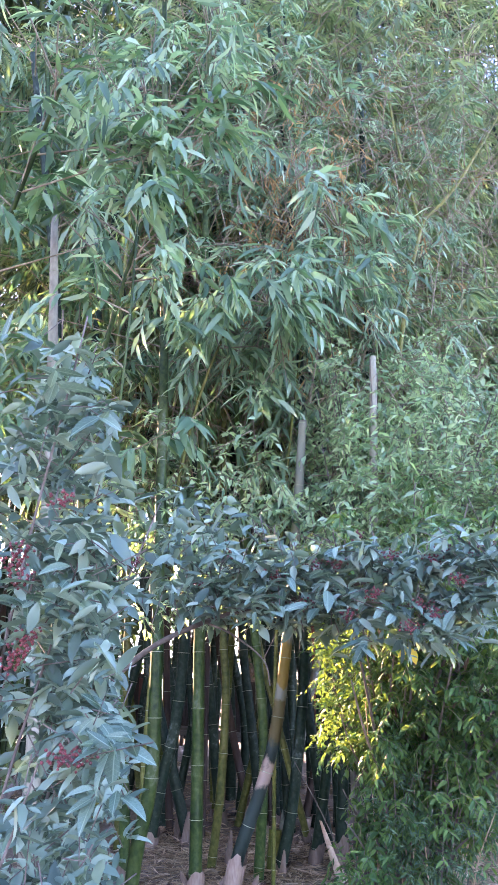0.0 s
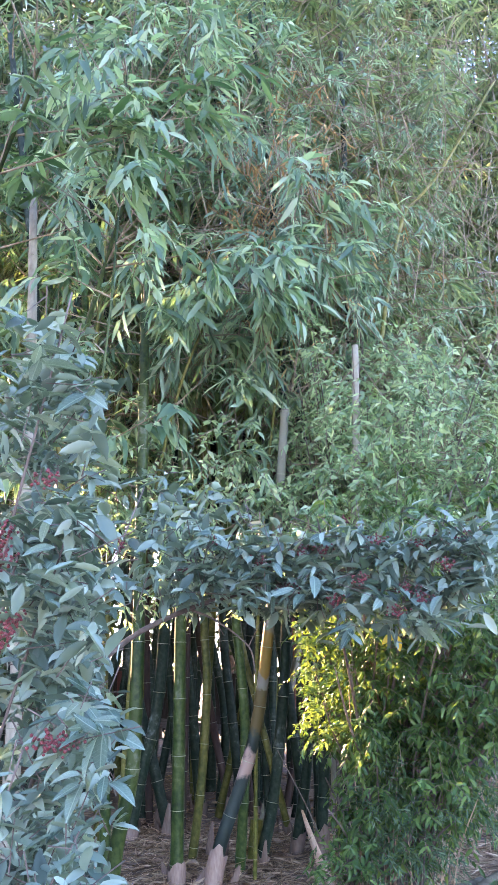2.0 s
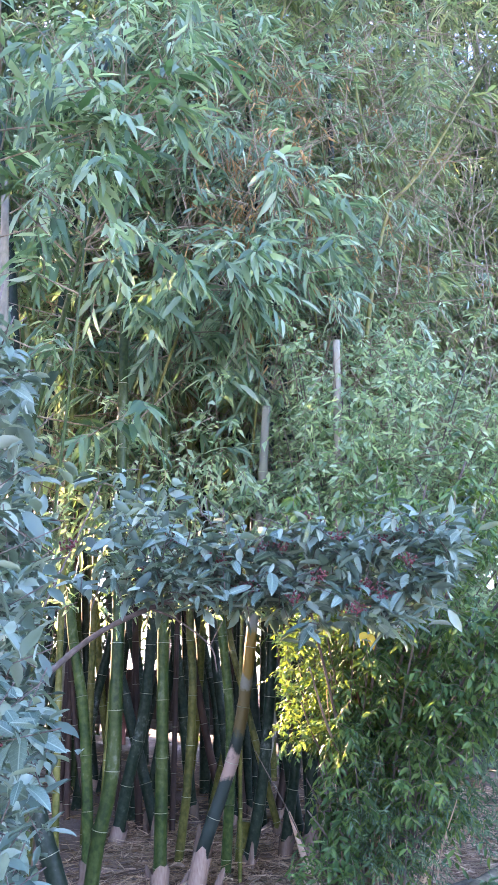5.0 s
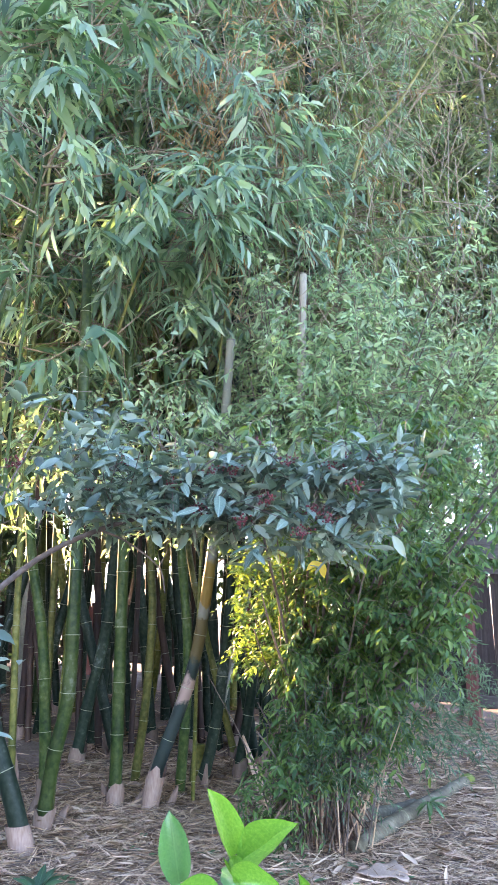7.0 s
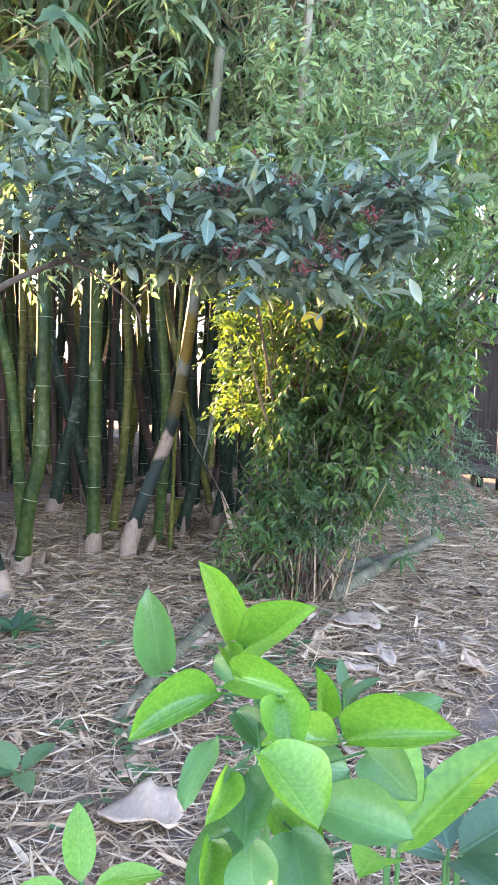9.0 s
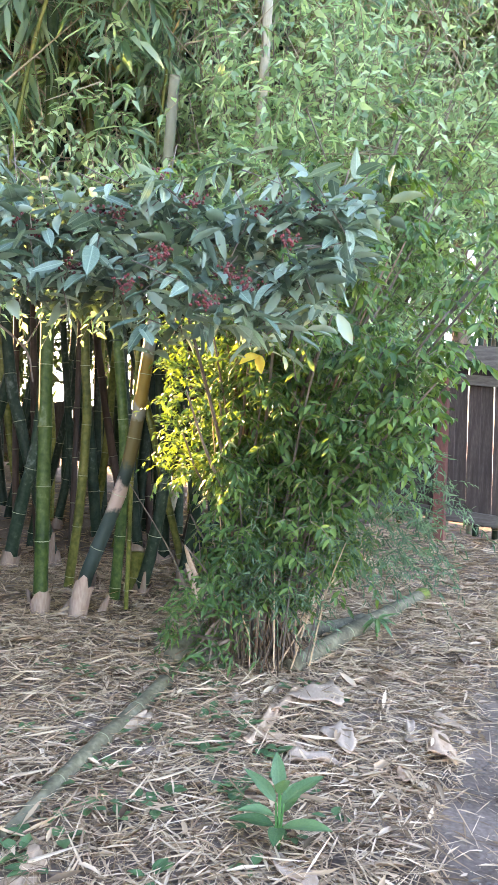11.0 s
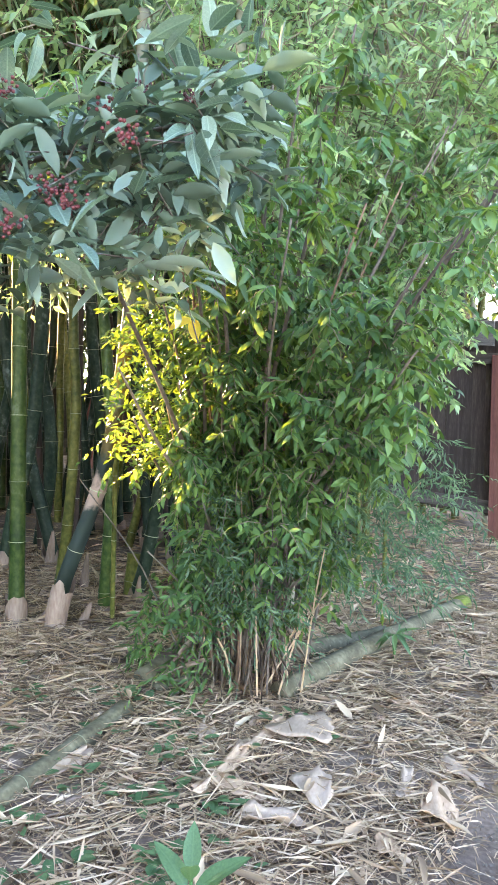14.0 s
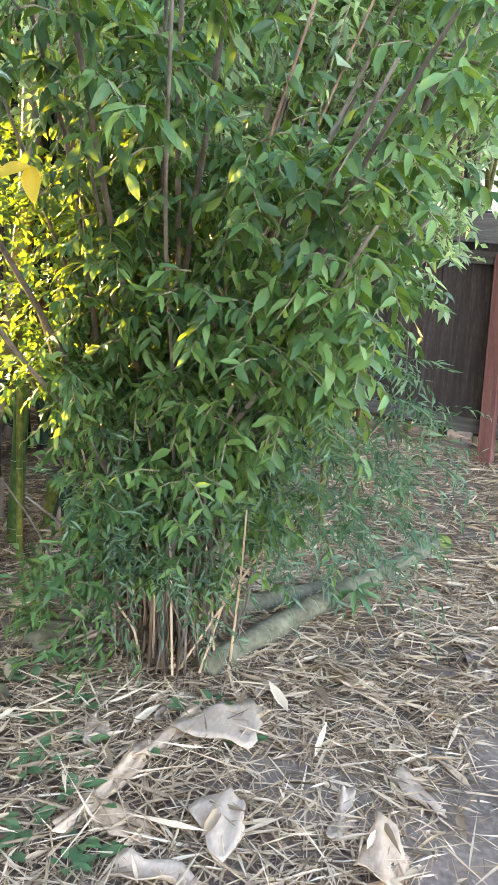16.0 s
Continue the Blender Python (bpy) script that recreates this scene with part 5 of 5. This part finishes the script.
shed_sheath(0.47, 5.42, 0.34, 0.05, -0.35, 0.0, "sheath_tan")
shed_sheath(0.52, 5.15, 0.30, 0.05, -0.42, 0.1, "sheath_tan")
for x, y, h, w, lx in ((-0.55, 5.85, 0.22, 0.06, 0.1), (-0.60, 5.95, 0.16, 0.07, -0.2), (-0.22, 5.55, 0.2, 0.05, 0.1), (-1.06, 5.15, 0.2, 0.07, 0.2), (-0.95, 5.2, 0.26, 0.06, -0.1), (-0.66, 4.68, 0.14, 0.06, 0.3), (-0.5, 4.6, 0.1, 0.06, 0.5), (0.12, 5.4, 0.16, 0.04, 0.1),
                       (-0.36, 5.05, 0.1, 0.05, -0.4), (-0.2, 5.0, 0.1, 0.05, 0.5), (-0.02, 5.02, 0.12, 0.05, 0.4), (-0.8, 5.9, 0.3, 0.06, 0.1), (0.3, 5.85, 0.2, 0.05, 0.0)):
    shed_sheath(x, y, h, w, lx, 0.0, "sheath")

PALE = "large pale grey papery bamboo sheath on the litter"
TAN = "curled tan bamboo sheath on the litter"
dry_sheath((0.92, 4.22), (1.17, 4.20), (1.16, 4.43), (1.03, 4.37), "sheath_pale", PALE, 0.035, 0.008)
dry_sheath((1.05, 3.96), (1.16, 3.80), (1.20, 3.94), (1.14, 4.06), "sheath_pale", PALE, 0.035, 0.008)
dry_sheath((0.79, 3.82), (0.82, 3.79), (0.93, 4.12), (0.88, 4.15), "sheath_tan", TAN, 0.02, 0.02)
dry_sheath((0.86, 4.1), (0.92, 4.09), (1.02, 4.33), (0.97, 4.35), "sheath_tan", TAN, 0.02, 0.02)
dry_sheath((1.42, 3.88), (1.52, 3.82), (1.55, 3.96), (1.47, 4.06), "sheath_tan", TAN, 0.02, 0.04)
dry_sheath((1.36, 3.96), (1.40, 3.94), (1.43, 4.12), (1.39, 4.14), "sheath_pale", PALE, 0.015, 0.03)
dry_sheath((1.48, 4.22), (1.62, 4.10), (1.64, 4.14), (1.52, 4.27), "sheath_pale", "narrow pale bamboo sheath beside the trodden path", 0.015, 0.02)
dry_sheath((0.28, 2.66), (0.49, 2.66), (0.50, 2.79), (0.38, 2.84), "sheath_pale", PALE, 0.05, 0.02)
dry_sheath((0.27, 2.92), (0.35, 2.85), (0.37, 3.10), (0.31, 3.12), "sheath_tan", TAN, 0.02, 0.02)
dry_sheath((0.95, 3.72), (1.12, 3.74), (1.13, 3.79), (0.95, 3.78), "sheath_pale", "torn white bamboo sheath strip", 0.02, 0.03)
dry_sheath((0.70, 4.16), (0.76, 4.11), (0.80, 4.18), (0.73, 4.24), "sheath_pale", TAN, 0.015, 0.02)
dry_sheath((0.85, 3.86), (1.0, 3.82), (1.0, 3.9), (0.86, 3.93), "sheath_tan", TAN, 0.015, 0.02)
dry_sheath((1.30, 3.70), (1.37, 3.69), (1.37, 3.76), (1.31, 3.78), "sheath_tan", TAN, 0.015, 0.02)
dry_sheath((0.30, 3.72), (0.36, 3.70), (0.47, 3.93), (0.43, 3.95), "sheath_pale", "narrow pale bamboo sheath beside the fallen stem", 0.02, 0.02)
random.seed(11)
for i in range(46):
    x, y, a = random.uniform(-0.7, 2.2), random.uniform(2.7, 6.4), random.uniform(0, 6.28)
    if bare(x, y) > 0.3 and i % 4:
        continue
    ln, w = random.uniform(0.04, 0.11), random.uniform(0.012, 0.03)
    ca, sa = math.cos(a), math.sin(a)
    dry_sheath((x - ca * ln - sa * w, y - sa * ln + ca * w), (x + ca * ln - sa * w, y + sa * ln + ca * w), (x + ca * ln + sa * w * 0.5, y + sa * ln - ca * w * 0.5), (x - ca * ln + sa * w, y - sa * ln - ca * w),
               random.choice(["sheath", "sheath_tan", "sheath_pale"]), "small scrap of dry bamboo sheath", 0.012, 0.02)


def fallen_culm(p0, p1, r0, r1, skin="log_bark", mossy=False):
    a, c = np.array([*p0, float(gz(*p0)) + r0 * 0.6]), np.array([*p1, float(gz(*p1)) + r1 * 0.6])
    root = thing("fallen_bamboo", *a, "fallen grey-green bamboo pole lying in the litter", "bamboo pole", "fallen bamboo poles")
    n = max(3, int(np.linalg.norm(c - a) / 0.28))
    line = np.array([(c - a) * s + [0, 0, 0.01 * math.sin(s * 5)] for s in np.linspace(0, 1, n * 4 + 1)])
    rad = np.linspace(r0, r1, len(line)) * (1 + 0.05 * (np.arange(len(line)) % 4 == 0))
    v, f = tube(line, rad, 12)
    pole = obj_from("pole", v, f, M[skin], root, smooth=True)
    for i in range(1, n):
        shared("node_ring", ring_me, pole, aim(line[i * 4], c - a, np.interp(i * 4, [0, len(line)], [r0, r1]) * 1.02) @ Matrix.Diagonal((1, 1, 0.4, 1)))
    if mossy:
        e, t = line[-1], unit(c - a)
        v, f = tube(np.array([e - t * 0.09, e - t * 0.04, e + t * 0.012, e + t * 0.02]), [r1 * 1.03, r1 * 1.12, r1 * 1.05, r1 * 0.5], 12)
        obj_from("mossy_end", v, f, M["moss"], pole, "yellow-green mossy sawn end", smooth=True)


fallen_culm((0.22, 3.16), (0.45, 4.26), 0.020, 0.037)
fallen_culm((0.44, 4.50), (0.60, 5.10), 0.042, 0.042)
fallen_culm((0.50, 4.45), (0.78, 4.70), 0.022, 0.025)
fallen_culm((0.78, 4.75), (1.34, 5.40), 0.040, 0.042)
fallen_culm((0.95, 4.55), (1.78, 6.10), 0.042, 0.045, mossy=True)


# ---- citrus seedling and other small plants ----
CIT = {"bright": [blade_mesh("leaf", 0.6, 0.3, 0.10, 0.05, M["citrus_leaf"], 0.72, 0.3, 1.12, 0.35), blade_mesh("leaf", 0.6, 0.0, 0.22, 0.06, M["citrus_leaf"], 0.66, 0.5, 1.2, 0.55), blade_mesh("leaf", 0.6, 0.15, 0.26, 0.09, M["citrus_leaf"], 0.62, 0.6, 1.05, 0.7)],
       "mid": [blade_mesh("leaf", 0.6, 0.25, 0.14, 0.05, M["citrus_old"], 0.7, 0.2, 1.15, 0.25), blade_mesh("leaf", 0.6, 0.3, 0.22, 0.06, M["citrus_leaf"], 0.7, 0.3, 1.1, 0.4), blade_mesh("leaf", 0.6, -0.2, 0.2, 0.06, M["citrus_old"], 0.68, 0.2, 1.15, 0.15)],
       "old": [blade_mesh("leaf", 0.6, 0.3, 0.16, 0.14, M["citrus_old"], 0.66, 0.3, 1.15, 0.45), blade_mesh("leaf", 0.6, 0.1, 0.25, 0.08, M["citrus_old"], 0.7, 0.3, 1.1, 0.3)]}
citrus = thing("citrus_seedling", 0.71, 1.66, float(gz(0.71, 1.66)), "young citrus seedling with glossy bright green leaves", "seedling")
CB = np.array([0.71, 1.66, float(gz(0.71, 1.66))])
stem_line = curve_points([(0, 0, 0), (0.01, 0.0, 0.4), (0.0, 0.0, 0.8), (-0.035, 0.02, 0.97)], 6)
sv, sf = tube(stem_line, np.linspace(0.006, 0.0025, len(stem_line)), 7)
obj_from("stem", sv, sf, M["weed_leaf"], citrus, smooth=True)
cit_n = 0


def citrus_leaf(base, tip, width, tone):
    global cit_n
    cit_n += 1
    p, q = Vector(base), Vector(tip)
    ln = (q - p).length
    up = Vector((0.45 * math.sin(cit_n * 2.1), -0.7 + 0.25 * math.sin(cit_n * 3.7), 0.75 + 0.25 * math.cos(cit_n * 1.7)))
    me = CIT[tone][cit_n % len(CIT[tone])]
    shared("leaf", me, citrus, leaf_pose(p - Vector(CB), q - p, up, ln * 1.0, 0.95 * width / (0.6 * ln)))
    # leaf stalk back to the stem
    h = max(0.1, min(0.95, p.z - CB[2] - 0.02))
    s = np.array([np.interp(h, stem_line[:, 2], stem_line[:, k]) for k in range(3)])
    v, f = tube(np.array([s, (s + np.array(p - Vector(CB))) / 2 + [0, 0, -0.004], np.array(p - Vector(CB))]), 0.0014, 5)
    obj_from("leaf_stalk", v, f, M["weed_leaf"], citrus)


citrus_leaf((0.668, 1.678, 0.756), (0.655, 1.649, 0.838), 0.033, "bright")
citrus_leaf((0.697, 1.674, 0.739), (0.738, 1.644, 0.809), 0.039, "bright")
citrus_leaf((0.61, 1.643, 0.736), (0.602, 1.615, 0.814), 0.040, "old")
citrus_leaf((0.669, 1.606, 0.736), (0.606, 1.542, 0.732), 0.041, "bright")
citrus_leaf((0.68, 1.631, 0.741), (0.733, 1.582, 0.75), 0.038, "bright")
citrus_leaf((0.724, 1.589, 0.742), (0.731, 1.525, 0.722), 0.043, "bright")
citrus_leaf((0.708, 1.525, 0.722), (0.752, 1.464, 0.715), 0.057, "bright")
citrus_leaf((0.785, 1.628, 0.688), (0.863, 1.578, 0.728), 0.047, "bright")
citrus_leaf((0.754, 1.587, 0.647), (0.825, 1.53, 0.663), 0.055, "mid")
citrus_leaf((0.76, 1.673, 0.686), (0.764, 1.642, 0.742), 0.024, "mid")
citrus_leaf((0.667, 1.61, 0.694), (0.643, 1.542, 0.677), 0.030, "mid")
citrus_leaf((0.697, 1.581, 0.677), (0.698, 1.513, 0.66), 0.047, "old")
citrus_leaf((0.681, 1.562, 0.686), (0.676, 1.503, 0.684), 0.026, "mid")
citrus_leaf((0.703, 1.538, 0.643), (0.705, 1.47, 0.63), 0.048, "mid")
citrus_leaf((0.737, 1.578, 0.63), (0.749, 1.505, 0.612), 0.055, "old")
citrus_leaf((0.667, 1.57, 0.621), (0.672, 1.508, 0.617), 0.030, "mid")
citrus_leaf((0.657, 1.683, 0.74), (0.687, 1.631, 0.739), 0.025, "mid")
citrus_leaf((0.683, 1.638, 0.705), (0.711, 1.582, 0.701), 0.032, "mid")
citrus_leaf((0.776, 1.609, 0.693), (0.715, 1.568, 0.718), 0.032, "mid")
citrus_leaf((0.804, 1.685, 0.673), (0.865, 1.642, 0.723), 0.036, "mid")
citrus_leaf((0.667, 1.677, 0.751), (0.686, 1.623, 0.747), 0.022, "bright")
citrus_leaf((0.712, 1.623, 0.628), (0.756, 1.556, 0.615), 0.050, "mid")
citrus_leaf((0.81, 1.677, 0.655), (0.838, 1.614, 0.651), 0.052, "old")


for k in range(14):
    a = k * 2.4 + 0.5
    h = 0.36 + 0.034 * k
    foot = (CB[0] + 0.02 * math.cos(a), CB[1] + 0.02 * math.sin(a), CB[2] + h)
    reach = 0.075 + 0.02 * math.sin(k * 1.7)
    citrus_leaf(foot, (foot[0] + reach * math.cos(a), foot[1] + reach * math.sin(a), foot[2] - 0.01 + 0.02 * math.sin(k * 3.1)), 0.045, "old" if k % 2 else "mid")


def leafy_plant(name, x, y, z, label, category, mat, leaves, ground_z=None):
    """A low plant of a few large leaves: each a tuple of bearing, rise, length, width."""
    g = float(gz(x, y)) if ground_z is None else ground_z
    root = thing(name, x, y, g, label, category)
    for k, (bearing, rise, ln, w, *drop) in enumerate(leaves):
        a = radians(bearing)
        foot = Vector((0.012 * math.cos(a), 0.012 * math.sin(a), z - g - sum(drop)))
        axis = Vector((math.cos(a) * math.cos(radians(rise)), math.sin(a) * math.cos(radians(rise)), math.sin(radians(rise))))
        me = blade_mesh("leaf", w / ln, 0.3, 0.22, 0.02, mat)
        shared("leaf", me, root, leaf_pose(foot, axis, (0, -0.2, 1), ln))
        v, f = tube(np.array([(0, 0, 0), np.array(foot) * 0.6, np.array(foot)]), 0.003, 5)
        obj_from("stalk", v, f, M["weed_leaf"], root)
    return root


big = leafy_plant("broad_leaf_plant", 0.854, 1.80, 0.475, "low plant with one long broad pale green leaf", "plant", M["citrus_leaf"], ((12, 50, 0.21, 0.07), (80, 62, 0.18, 0.075), (250, 35, 0.13, 0.055)))
leafy_plant("dark_weed", -0.28, 3.72, 0.07, "dusty dark green weed on the litter", "weed", M["dark_leaf"], tuple((k * 47, 12 + (k * 17) % 40, 0.09 + 0.01 * (k % 4), 0.035) for k in range(11)))
leafy_plant("dark_leaf_plant", 0.98, 2.02, 0.34, "low plant with dark glossy ruffled leaves", "plant", M["dark_leaf"], ((10, 35, 0.16, 0.09), (200, 30, 0.15, 0.07), (290, 20, 0.15, 0.08), (100, 40, 0.14, 0.07)))
leafy_plant("green_seedling", 0.53, 1.67, 0.50, "small seedling with fresh green leaves", "seedling", M["citrus_leaf"], ((110, 50, 0.08, 0.035), (10, 20, 0.07, 0.035), (200, 10, 0.07, 0.035), (280, 15, 0.075, 0.035), (330, 30, 0.06, 0.03)))
leafy_plant("green_weed", 0.93, 3.28, 0.07, "green leafy weed growing out of the litter", "weed", M["weed_green"], ((100, 62, 0.10, 0.04), (280, 58, 0.10, 0.04), (20, 38, 0.13, 0.045, 0.03), (150, 42, 0.12, 0.042, 0.03), (60, 30, 0.13, 0.048, 0.06), (215, 32, 0.12, 0.045, 0.06), (335, 22, 0.14, 0.05, 0.09), (185, 20, 0.12, 0.045, 0.09), (265, 20, 0.12, 0.045, 0.09)))
leafy_plant("green_weed", 0.05, 2.84, -0.01, "green leafy weed growing out of the litter", "weed", M["weed_green"], ((150, 35, 0.12, 0.07), (60, 25, 0.12, 0.06), (200, 8, 0.11, 0.05), (300, 15, 0.12, 0.06)))
leafy_plant("hanging_sprig", 1.385, 5.12, 0.10, "small green leafy sprig against a fallen bamboo pole", "sprig", M["weed_green"],
            tuple((200 + 23 * k, -35 + (k * 29) % 70, 0.09 + 0.01 * (k % 3), 0.024) for k in range(10)))
random.seed(21)
weed_meshes = [blade_mesh("leaf", w, 0.2, 0.15, 0.02, M["weed_green"]) for w in (0.5, 0.62)]
for i in range(105):
    x, y = (random.gauss(0.55, 0.4), random.uniform(2.6, 4.5)) if i < 80 else (random.gauss(0.6, 0.2), random.gauss(3.8, 0.3))
    root = thing("ground_weed", x, y, float(gz(x, y)), "tiny green weed between the dry leaves", "weed", "weeds in the litter")
    for k in range(random.randint(3, 6)):
        a = random.uniform(0, 6.28)
        shared("leaf", weed_meshes[k % 2], root, leaf_pose((0.012 * math.cos(a), 0.012 * math.sin(a), 0.025), (math.cos(a), math.sin(a), random.uniform(0.1, 0.5)), (0, 0, 1), random.uniform(0.025, 0.06)))
